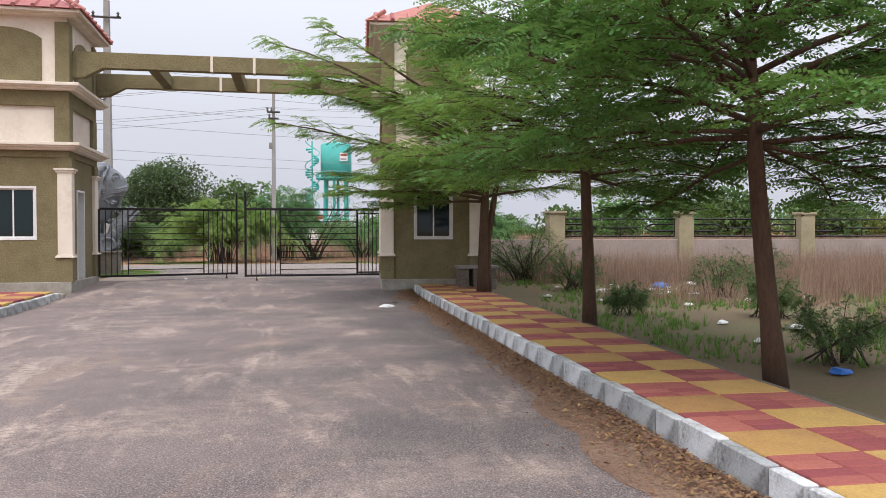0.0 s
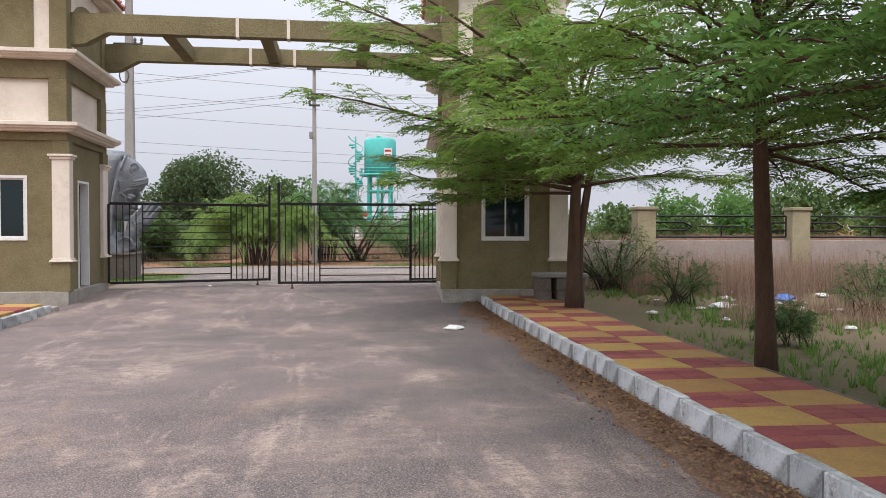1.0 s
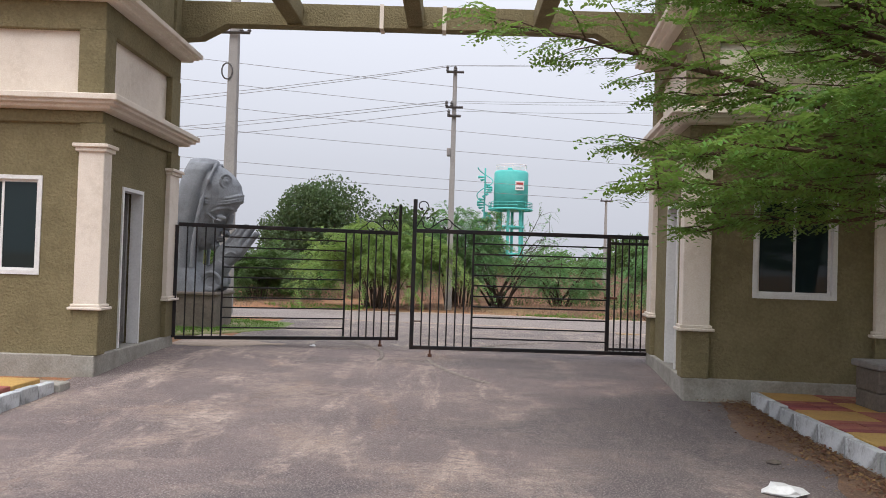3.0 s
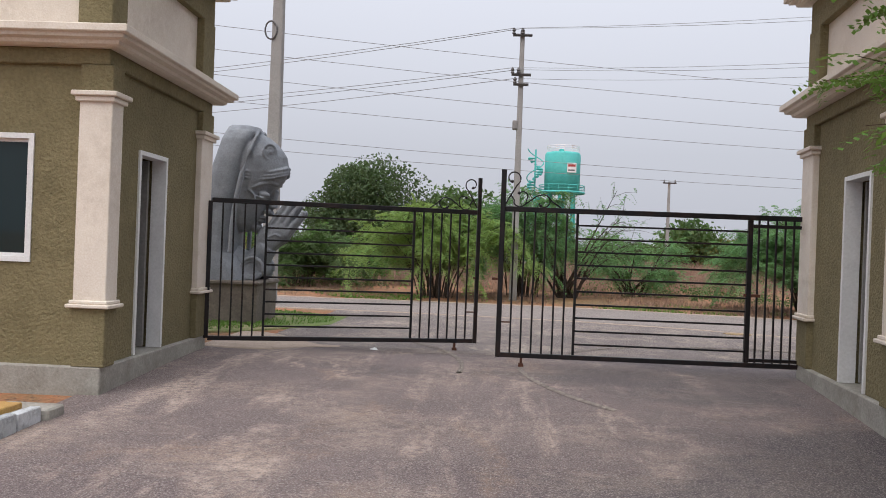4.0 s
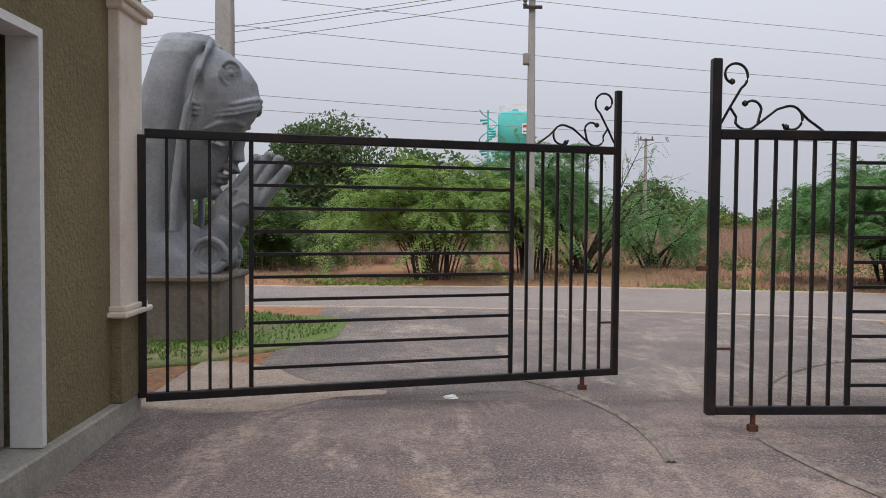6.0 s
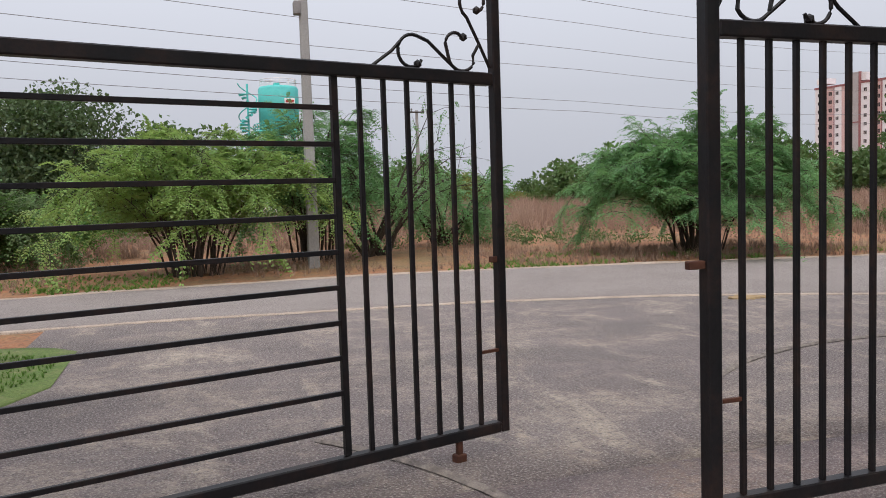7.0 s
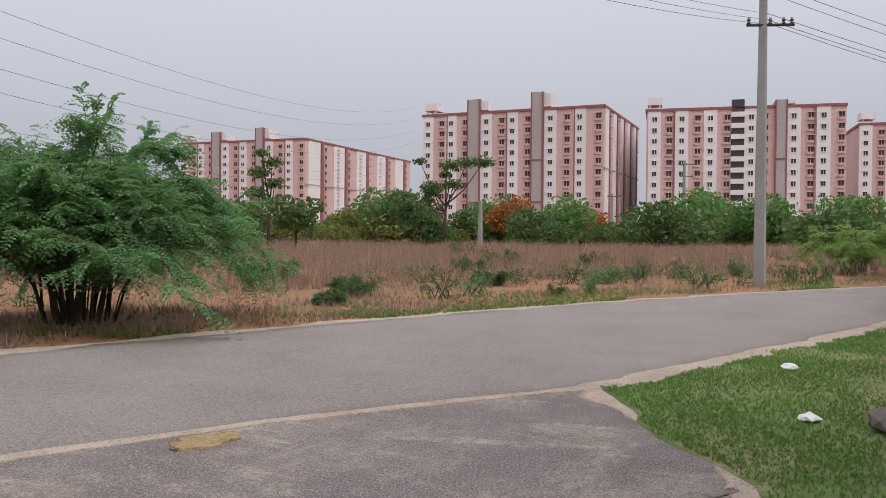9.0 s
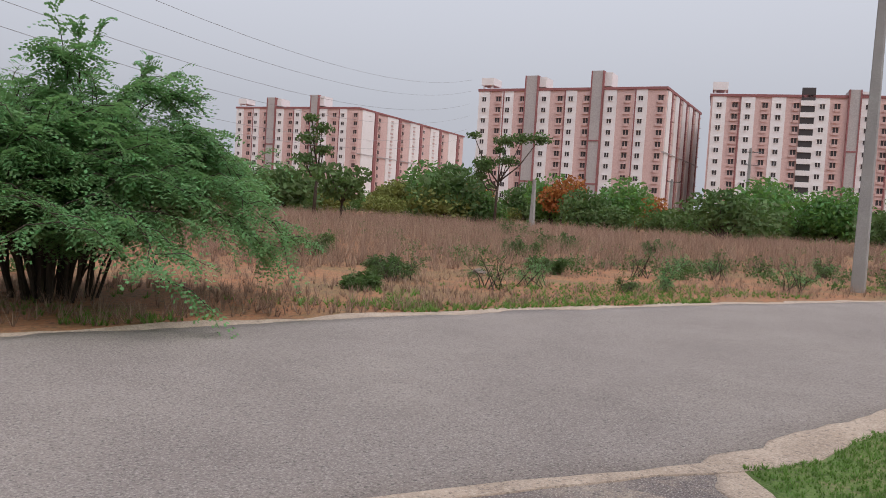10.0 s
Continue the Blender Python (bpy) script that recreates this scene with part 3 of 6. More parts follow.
    roof = part("roof", bm, ROOFTILE, h, "pink clay tile hip roof")
    for q in range(9):
        y = yf - o + q * (yb - yf + 2 * o) / 9
        for a in (-o - 0.02,):
            part("roof_tile", tubes(([(xin + s * a, y + 0.18, 6.16), (xin + s * (a + 0.45), y + 0.18, 6.42)], 0.05), n=6), ROOFTILE, roof)
    for q in range(8):
        a = -o + 0.2 + q * (W + 2 * o) / 8
        part("roof_tile", tubes(([(xin + s * a, yf - o - 0.02, 6.16), (xin + s * a, yf - o + 0.5, 6.43)], 0.05), n=6), ROOFTILE, roof)
    return h


gh = gatehouse(-4.60, -1, 19.86, 0.66, 1.62, "two-storey olive and cream gatehouse with open side door")
gh.rotation_euler.z = radians(1.2)
gh.location += Vector((-0.032, -0.026, 0))
gh = gatehouse(2.44, 1, 19.64, 0.70, 1.63, "two-storey olive and cream gatehouse half hidden by trees")
gh.rotation_euler.z = radians(-5)
gh.location += Vector((0.126, -0.107, 0))

# ---- portal beams across the drive ----
arch_t = thing("entrance_portal", (-1.0, 21.4, 4.9), "olive twin-beam entrance portal spanning the drive", "portal")


def portal_beam(y0, y1, z0, z1):
    bm = bmesh.new()
    prof = [(-4.72, z1), (2.7, z1), (2.7, z0 - 0.26), (2.16, z0 - 0.22), (1.78, z0), (-3.9, z0), (-4.30, z0 - 0.22), (-4.72, z0 - 0.26)]
    f = [bm.verts.new((x, y0, z)) for x, z in prof]
    b = [bm.verts.new((x, y1, z)) for x, z in prof]
    bm.faces.new(f)
    bm.faces.new(b[::-1])
    for k in range(len(prof)):
        bm.faces.new((f[k], b[k], b[(k + 1) % len(prof)], f[(k + 1) % len(prof)]))
    bmesh.ops.recalc_face_normals(bm, faces=bm.faces)
    return bm


for y0, z0, z1 in ((20.05, 4.99, 5.34), (22.50, 4.97, 5.31)):
    b = part("beam", portal_beam(y0, y0 + 0.26, z0, z1), OLIVE, arch_t, "olive rendered beam with chamfered ends")
    for x in (-1.52, -0.56):
        part("band", boxes((x - 0.03, x + 0.03, y0 - 0.015, y0 + 0.275, z0 - 0.015, z1 + 0.015)), CREAM, b)
for x in (-2.85, -1.0, 0.92):
    part("cross_beam", boxes((x - 0.12, x + 0.12, 20.31, 22.5, 5.0, 5.29), bev=0.01), OLIVE, arch_t)

# ---- gate leaves ----
def gate_leaf(hinge, end, wicket, label, m0=0.92, nb=6):
    hinge, end = Vector((*hinge, 0)), Vector((*end, 0))
    L, u = (end - hinge).length, (end - hinge).normalized()
    g = thing("gate_leaf", hinge, label, "gate", "pair of gate leaves")
    zb, zt = 0.13, 1.86

    def bar(name, s0, s1, z0, z1, w, lab="", parent=g, m=IRON):
        # upright when s0 == s1, else lying
        bm = bmesh.new()
        if s0 == s1:
            box(bm, s0 - w / 2, s0 + w / 2, -w / 2, w / 2, z0, z1)
        else:
            box(bm, s0, s1, -w / 2, w / 2, z0 - w / 2, z0 + w / 2)
        bmesh.ops.bevel(bm, geom=bm.edges[:], offset=w * 0.1, segments=1, affect="EDGES")
        ang = Matrix.Rotation(math.atan2(u.y, u.x), 4, "Z")
        bm.transform(Matrix.Translation(hinge) @ ang)
        return part(name, bm, m, parent, lab)

    bar("hinge_post", 0.03, 0.03, zb, zt, 0.055)
    bar("meeting_post", L - 0.03, L - 0.03, zb - 0.03, 2.34, 0.06 if wicket else 0.048, "tall black meeting post with slanted top")
    bar("top_rail", 0.05, L - 0.06, zt + 0.01, 0, 0.06)
    bar("bottom_rail", 0.05, L - 0.06, zb, 0, 0.055)
    bar("mullion", m0, m0, zb + 0.03, zt - 0.02, 0.055 if wicket else 0.03)
    bar("mullion", L - 0.92, L - 0.92, zb + 0.03, zt - 0.02, 0.03, "thin upright with worn yellow rust")
    for k in range(1, 7):
        bar("bar", L - 0.92 + k * 0.125, L - 0.92 + k * 0.125, zb + 0.02, zt - 0.01, 0.021)
    for k in range(1, nb + 1):
        bar("bar", 0.05 + k * (m0 - 0.05) / (nb + 1), 0.05 + k * (m0 - 0.05) / (nb + 1), zb + 0.02, zt - 0.01, 0.021)
    for k in range(1, 11):
        bar("slat", m0, L - 0.92, zb + k * (zt - zb) / 11, 0, 0.022)
    if wicket:
        bar("wicket_rail", 0.06, m0, zt - 0.09, 0, 0.04)
        bar("wicket_rail", 0.06, m0, zb + 0.06, 0, 0.04)
        bar("latch", m0 - 0.14, m0 + 0.05, 0.95, 0, 0.035, "rusty sliding latch", m=RUST)
    bar("drop_bolt", L - 0.31, L - 0.31, 0.0, zb, 0.028, "rusty drop bolt", m=RUST)
    bar("drop_bolt_foot", L - 0.34, L - 0.28, 0.012, 0, 0.05, m=RUST)
    bar("lug", L - (0.0 if wicket else 0.085), L + (0.07 if wicket else -0.04), 0.98 if not wicket else 1.03, 0, 0.03, "rusty latch lug", m=RUST)
    bar("pin", L - 0.16, L - 0.05, 0.52, 0, 0.016, m=RUST)
    # scrolled ironwork at the free end
    def scroll(path, r=0.0085):
        bm = bmesh.new()
        tube(bm, [hinge + u * (L - 0.06 - a) + Vector((0, 0, zt + 0.04 + b)) for a, b in path], r, 6)
        bmesh.ops.recalc_face_normals(bm, faces=bm.faces)
        return part("scroll", bm, IRON, g, "curled wrought iron scroll")

    def spiral(cx, cz, r0, r1, a0, a1, k=18):
        return [(cx + (r0 + (r1 - r0) * q / k) * math.cos(radians(a0 + (a1 - a0) * q / k)), cz + (r0 + (r1 - r0) * q / k) * math.sin(radians(a0 + (a1 - a0) * q / k))) for q in range(k + 1)]

    tall = [(0.0, 0.03), (0.06, 0.14), (0.13, 0.26)] + spiral(0.085, 0.34, 0.09, 0.05, -40, 250)
    mid = [(0.06, 0.14), (0.10, 0.08)] + spiral(0.17, 0.085, 0.085, 0.08, 210, 330, 8)[::1] + spiral(0.19, 0.13, 0.07, 0.04, 0, 140, 10)
    low = [(0.19, 0.0), (0.27, 0.06), (0.36, 0.13)] + spiral(0.45, 0.07, 0.085, 0.06, 110, -150, 16)[::-1][::-1]
    tail = [(0.50, 0.13), (0.56, 0.07), (0.66, 0.0)]
    for path in (tall, mid, low, tail):
        scroll(path)
    for a, b in ((0.07, 0.30), (0.155, 0.165), (0.42, 0.02)):
        bm = bmesh.new()
        bmesh.ops.create_icosphere(bm, subdivisions=1, radius=0.022, matrix=Matrix.Translation(hinge + u * (L - 0.06 - a) + Vector((0, 0, zt + 0.04 + b))))
        part("scroll_bud", bm, IRON, g)
    return g


gate_leaf((-4.60, 22.57), (-1.18, 23.59), False, "black iron gate leaf swung slightly outwards", 0.73, 4)
gate_leaf((2.68, 22.38), (-0.93, 22.29), True, "black iron gate leaf with a wicket door", 0.66, 5)

GROOVE = mat("scraped_asphalt", (0.33, 0.285, 0.245), (0.13, 0.108, 0.10), 14, 0.95, 0.5, 80)
# swing marks scratched into the asphalt by the drop bolts
for cx, cy, r, a0, a1, nm in ((-4.60, 22.0, 3.29, -6, 40, "swing_groove"), (2.60, 22.2, 2.93, 58, 150, "swing_groove"), (2.62, 22.38, 3.27, 184, 222, "swing_groove")):
    bm = bmesh.new()
    pr = None
    k = 40
    for q in range(k + 1):
        t = radians(a0 + (a1 - a0) * q / k)
        row = []
        for rr in (r - 0.035, r - 0.02, r - 0.006, r + 0.01, r + 0.028):
            rr += 0.006 * noise.noise((q * 0.5, rr * 9, 0))
            x, y = cx + rr * math.cos(t), cy + rr * math.sin(t)
            dz = {0: 0.0, 1: 0.012, 2: 0.002, 3: 0.011, 4: 0.0}[len(row)]
            row.append(bm.verts.new((x, y, float(gz(x, y)) + 0.006 + dz)))
        if pr:
            for c in range(4):
                bm.faces.new((pr[c], pr[c + 1], row[c + 1], row[c]))
        pr = row
    bmesh.ops.recalc_face_normals(bm, faces=bm.faces)
    tagged(new(nm, mesh_of(nm, bm, GROOVE)), "curved groove worn into the asphalt by the gate bolt", "groove", kind="structure")

# ---- kerbs and footpath ----
kerb_e = thing("kerb", (3.0, 6, -0.1), "whitewashed concrete kerb along the footpath", "kerb", kind="structure")
foot_e = thing("pavement", (3.6, 6, 0), "red and yellow chequered footpath paving", "footpath", kind="structure")
part("bedding", boxes((3.035, 4.30, -8, 19.46, -0.22, -0.035)), OLDCEM, foot_e)
part("edging", boxes((4.29, 4.35, -8, 19.46, -0.22, -0.015), bev=0.008), OLDCEM, foot_e)
foot_w = thing("pavement_west", (-5.2, 10, 0), "red and yellow chequered footpath paving", "footpath", kind="structure")
part("bedding", boxes((-5.9, -4.62, -8, 18.9, -0.22, -0.02)), PLINTH, foot_w)
kerb_w = thing("kerb_west", (-4.58, 6, -0.1), "whitewashed concrete kerb along the footpath", "kerb", kind="structure")
part("end_block", boxes((-5.0, -4.5, 18.9, 19.15, -0.2, -0.04), bev=0.015), PLINTH, kerb_w)


# ---- plants ----
def quads_mesh(name, parts_v, material):
    v = np.concatenate(parts_v)
    n = len(v) // 4
    return raw(name, v, np.arange(4 * n).reshape(n, 4), material)


def fronds(P, D, L, W, pairs, droop, rng):
    """Feathery leaves: pairs of small leaflets along a drooping stalk. P, D: (n, 3) bases and directions."""
    n = len(P)
    up = np.array([0, 0, 1.0]) + rng.normal(0, 0.35, (n, 3))
    S = np.cross(D, up)
    S /= np.linalg.norm(S, axis=1, keepdims=True) + 1e-9
    Lr = L * rng.uniform(0.7, 1.25, (n, 1))
    out = []
    for k in range(pairs):
        f = (k + 0.6) / pairs
        c = P + D * Lr * f - np.array([0, 0, 1.0]) * (droop * Lr * f * f)
        w = W * (1.0 - 0.55 * abs(f - 0.45)) * rng.uniform(0.75, 1.2, (n, 1))
        h = Lr / pairs * 0.46
        for side in (-1, 1):
            tip = c + S * side * w + D * w * 0.25 + rng.normal(0, 0.004, (n, 3)) - np.array([0, 0, 1.0]) * w * rng.uniform(0, 0.5, (n, 1))
            mid = (c + tip) / 2
            out.append(np.stack([c, mid + D * h, tip, mid - D * h], 1))
    return np.concatenate(out).reshape(-1, 3)


def unit(v):
    return v / (np.linalg.norm(v, axis=-1, keepdims=True) + 1e-9)


def spray_tree(base, H, limbs, seed, leaf, bark, r0, label, lean=(0, 0), twins=False, L=0.27, W=0.058, twig_n=18, frond_n=11):
    """A tree with level, fanned limbs. limbs: rows of azimuth, height on the trunk, length, rise."""
    rng = np.random.default_rng(seed)
    t = thing("tree", base, label, "tree", "trees along the footpath")
    b = Vector(base)
    trunk_pts = [b + Vector((lean[0] * q + 0.05 * math.sin(3 * q + seed), lean[1] * q + 0.04 * math.sin(4 * q), H * q - 0.1 * (q == 0))) for q in (0, 0.12, 0.25, 0.4, 0.55, 0.7, 0.85, 1.0)]
    rad = [r0 * v for v in (1.45, 1.08, 1.0, 0.9, 0.72, 0.5, 0.3, 0.1)]
    items = [(trunk_pts, rad)]
    if twins:
        items.append(([p + Vector((0.11 + 0.5 * max(0, q - 2) / 6, 0.05, 0)) for q, p in enumerate(trunk_pts[:6])], [r * 0.72 for r in rad[:6]]))
    part("trunk", tubes(*items, n=12), bark, t, smooth=True)
    P, D = [], []
    for az, z, length, rise in limbs:
        q = min(max(z / H, 0), 0.98)
        k = q * 7
        i0 = min(int(k), 6)
        st = trunk_pts[i0].lerp(trunk_pts[i0 + 1], k - i0)
        st = Vector((b.x + (st.x - b.x), b.y + (st.y - b.y), b.z + z))
        d = Vector((math.cos(radians(az)), math.sin(radians(az)), 0))
        sd = Vector((-d.y, d.x, 0))
        pts = []
        for f in (0, 1 / 6, 2 / 6, 0.5, 4 / 6, 5 / 6, 1):
            wob = 0.09 * length * (noise.noise((seed + az, f * 2.2, z)) if f else 0)
            pts.append(st + d * length * f + sd * wob + Vector((0, 0, rise * (f ** 0.8) - 0.10 * length * f * f + 0.05 * length * noise.noise((az, z, f * 3)) * f)))
        rr = max(0.018, r0 * 0.38 * min(1.0, length / 3.5))
        part("limb", tubes((pts, [rr * (1 - 0.85 * f) + 0.004 for f in (0, 1 / 6, 2 / 6, 0.5, 4 / 6, 5 / 6, 1)]), n=6), bark, t, smooth=True)
        twigs = []
        for w in range(twig_n):
            f = 0.22 + 0.78 * (w + rng.uniform(0, 1)) / twig_n
            k = f * 6
            i0 = min(int(k), 5)
            p = pts[i0].lerp(pts[i0 + 1], k - i0)
            side = 1 if w % 2 else -1
            ang = radians(rng.uniform(28, 70)) * side
            td = (d * math.cos(ang) + sd * math.sin(ang) + Vector((0, 0, rng.uniform(-0.08, 0.22)))).normalized()
            tl = (0.30 + 0.30 * length * (1 - f) + 0.12 * length * rng.uniform(0, 1)) * rng.uniform(0.7, 1.15)
            e = p + td * tl
            twigs.append(([p, p + td * tl * 0.5 + Vector((0, 0, 0.03)), e], [0.009, 0.006, 0.002]))
            for m in range(frond_n):
                g = (m + rng.uniform(0, 1)) / frond_n
                fa = radians(rng.uniform(15, 80)) * (1 if m % 2 else -1)
                ts = Vector((-td.y, td.x, 0))
                fd = td * math.cos(fa) + ts * math.sin(fa) + Vector((0, 0, rng.uniform(-0.25, 0.3)))
                P.append(tuple(p + td * tl * g))
                D.append(tuple(fd.normalized()))
        part("twig", tubes(*twigs, n=4), bark, t)
    V = fronds(np.array(P), np.array(D), L, W, 7, 0.35, rng)
    ob = hang(new("crown", quads_mesh("crown", [V], leaf)), t)
    tagged(ob, "feathery green leaves in flat layers")
    return t


def limbs_for(seed, z0, z1, n, lmin, lmax, extra=()):
    rng = random.Random(seed)
    rows = []
    for k in range(n):
        q = k / n
        rows.append((137.5 * k + rng.uniform(-20, 20), z0 + (z1 - z0) * q * 0.55, (lmax - (lmax - lmin) * max(0, q - 0.5) / 0.5) * rng.uniform(0.75, 1.08), 0.1 + 2.6 * q ** 1.3 + rng.uniform(-0.1, 0.35)))
    return rows + list(extra)


Z0 = -0.03
spray_tree((4.47, 7.1, Z0), 4.6, limbs_for(3, 2.1, 4.6, 30, 1.3, 2.9, ((180, 2.2, 2.3, 0.0), (-10, 2.1, 1.9, -0.35), (70, 2.3, 2.4, -0.1), (35, 2.2, 2.2, -0.4), (95, 2.0, 2.0, -0.25), (20, 2.5, 2.6, 0.9), (60, 2.6, 2.6, 1.4), (0, 2.9, 2.8, 1.6), (110, 2.8, 2.6, 1.2), (150, 2.6, 2.5, 1.0), (-30, 2.4, 2.3, 0.5))), 3, LEAF_D, BARK, 0.08, "slim brown-trunked tree with layered feathery foliage", (-0.34, 0.0), frond_n=13)
spray_tree((4.35, 11.4, Z0), 4.9, limbs_for(7, 2.1, 4.8, 30, 1.3, 2.7, ((185, 2.35, 2.0, -0.15), (160, 2.5, 2.6, 0.2), (10, 2.1, 1.9, -0.3), (55, 2.3, 2.0, -0.2), (-60, 2.4, 2.3, 0.1))), 8, LEAF, BARK, 0.08, "slim brown-trunked tree with layered feathery foliage", (-0.03, 0.05), frond_n=9)
spray_tree((4.28, 17.15, Z0), 4.6, limbs_for(11, 2.05, 4.6, 28, 1.4, 3.0, ((180, 2.15, 4.3, 1.75), (192, 2.0, 3.2, 0.35), (172, 2.7, 3.9, 2.0), (205, 2.1, 3.0, 0.5), (165, 1.95, 2.4, 0.05), (230, 2.2, 2.8, 0.6), (184, 3.0, 3.9, 1.9), (178, 2.9, 4.5, 2.7), (195, 3.0, 3.6, 2.6))), 11, LEAF, BARK, 0.10, "twin-stemmed feathery tree spreading over the drive", (0.05, 0.0), True)


def thorn_bush(base, rx, ry, h, seed, leaf, label, stems=26, twig_n=16, frond_n=10, L=0.34, W=0.055, name="bush", bare=0.0):
    rng = np.random.default_rng(seed)
    t = thing(name, base, label, "bush")
    b = Vector(base)
    P, D = [], []
    for s in range(stems):
        az = 2 * math.pi * (s * 0.381966) + rng.uniform(-0.3, 0.3)
        el = rng.uniform(0.04, 1.0)
        end = b + Vector((rx * math.cos(az) * math.sqrt(1 - (el * 0.85) ** 2), ry * math.sin(az) * math.sqrt(1 - (el * 0.85) ** 2), h * (0.25 + 0.72 * el))) * 1.0
        mid = b.lerp(end, 0.5) + Vector((0, 0, 0.28 * h * (1.1 - el)))
        q0 = b + Vector((rng.uniform(-0.3, 0.3), rng.uniform(-0.25, 0.25), -0.05))
        pts = [q0.lerp(mid, f).lerp(mid.lerp(end, f), f) for f in (0, 1 / 6, 2 / 6, 0.5, 4 / 6, 5 / 6, 1)]
        items = [(pts, [0.042 * min(1.0, h / 2.4) * (1 - 0.88 * f) for f in (0, 1 / 6, 2 / 6, 0.5, 4 / 6, 5 / 6, 1)])]
        for w in range(twig_n):
            f = 0.32 + 0.68 * (w + rng.uniform(0, 1)) / twig_n
            k = min(f, 0.999) * 6
            p = pts[int(k)].lerp(pts[int(k) + 1], k - int(k))
            o = Vector(tuple(rng.normal(0, 1, 3)))
            o.z = o.z * 0.5 - 0.05
            out = Vector((end.x - b.x, end.y - b.y, 0.3)).normalized()
            td = (o.normalized() + out * 0.7).normalized()
            tl = rng.uniform(0.3, 0.85) * h / 2.6
            items.append(([p, p + td * tl * 0.5 + Vector((0, 0, 0.06)), p + td * tl], [0.008 * min(1.0, h / 2.4), 0.005 * min(1.0, h / 2.4), 0.0015]))
            for m in range(frond_n):
                g = (m + rng.uniform(0, 1)) / frond_n
                fd = td * 0.5 + Vector(tuple(rng.normal(0, 0.6, 3))) + Vector((0, 0, -0.25))
                P.append(tuple(p + td * tl * g))
                D.append(tuple(fd.normalized()))
        part("stem", tubes(*items, n=5), BARK_D, t)
    V = fronds(np.array(P), np.array(D), L, W, 6, 0.45, rng)
    tagged(hang(new("foliage", quads_mesh("foliage", [V], leaf)), t), "fine drooping green foliage")
    return t


def arching_bush(base, R, h, seed, leaf, label, stems=34, twig_n=20, frond_n=14, L=0.3, W=0.05, squash=0.75, skirt=0.25, wisps=9):
    """A many-stemmed bush: stems rise, arch outwards and hang at the tips under layers of feathery sprays."""
    rng = np.random.default_rng(seed)
    t = thing("bush", base, label, "bush")
    b = Vector(base)
    P, D = [], []
    F = [k / 9 for k in range(10)]
    for s in range(stems + wisps):
        wisp = s >= stems
        az = 2 * math.pi * s * 0.381966 + rng.uniform(-0.25, 0.25)
        q = math.sqrt((s % stems + 0.5) / stems) if not wisp else rng.uniform(0.2, 0.8)
        reach = R * q * rng.uniform(0.85, 1.1)
        peak = h * (1.0 - 0.34 * q ** 3) * rng.uniform(0.62, 1.0) * (1.15 if wisp else 1.0)
        tip = min(peak, h * (skirt + (0.85 - skirt) * (1 - q ** 3)) * rng.uniform(0.7, 1.3)) if not wisp else peak
        d = Vector((math.cos(az), math.sin(az) * squash, 0))
        sd = Vector((-d.y, d.x, 0))
        o = b + d * rng.uniform(0.05, 0.5) + sd * rng.uniform(-0.2, 0.2)
        pts = []
        for f in F:
            up = peak * (1 - (1 - min(f / 0.68, 1.0)) ** 1.8) - (peak - tip) * max(0.0, (f - 0.68) / 0.32) ** 1.5
            wob = 0.34 * R * noise.noise((seed + s * 1.7, f * 2.5, 0)) * f
            pts.append(o + d * reach * f ** 1.25 + sd * wob + Vector((0, 0, up - 0.05 * (f == 0))))
        r0 = rng.uniform(0.012, 0.030) * min(1.0, h / 2.6)
        items = [(pts, [max(0.004, r0 * (1 - 0.92 * f)) for f in F])]
        n = twig_n if not wisp else twig_n // 2
        for w in range(n):
            f = 0.17 + 0.83 * (w + rng.uniform(0, 1)) / n if not wisp else 0.7 + 0.3 * (w + rng.uniform(0, 1)) / n
            k = min(f, 0.999) * 9
            p = pts[int(k)].lerp(pts[int(k) + 1], k - int(k))
            side = 1 if w % 2 else -1
            along = (pts[min(int(k) + 1, 9)] - pts[int(k)]).normalized()
            td = (along * 0.6 + sd * side * rng.uniform(0.2, 1.2) + Vector((0, 0, rng.uniform(-0.4, 0.6)))).normalized()
            tl = rng.uniform(0.3, 0.8) * h / 3.0 * (0.55 if wisp else 1.0)
            items.append(([p, p + td * tl * 0.5 + Vector((0, 0, 0.05)), p + td * tl - Vector((0, 0, 0.1 * tl))], [0.007, 0.005, 0.0015]))
            for m in range(frond_n if not wisp else frond_n // 2):
                g = (m + rng.uniform(0, 1)) / frond_n
                a = radians(rng.uniform(20, 75)) * (1 if m % 2 else -1)
                ts = Vector((-td.y, td.x, 0))
                fd = td * math.cos(a) + ts * math.sin(a) + Vector((0, 0, rng.uniform(-0.55, 0.2)))
                P.append(tuple(p + td * tl * g + Vector((0, 0, 0.05 * (1 - g)))))
                D.append(tuple(fd.normalized()))
        part("stem", tubes(*items, n=5), BARK_D, t)
    V = fronds(np.array(P), np.array(D), L, W, 6, 0.5, rng)
    tagged(hang(new("foliage", quads_mesh("foliage", [V], leaf)), t), "feathery drooping green foliage")
    return t


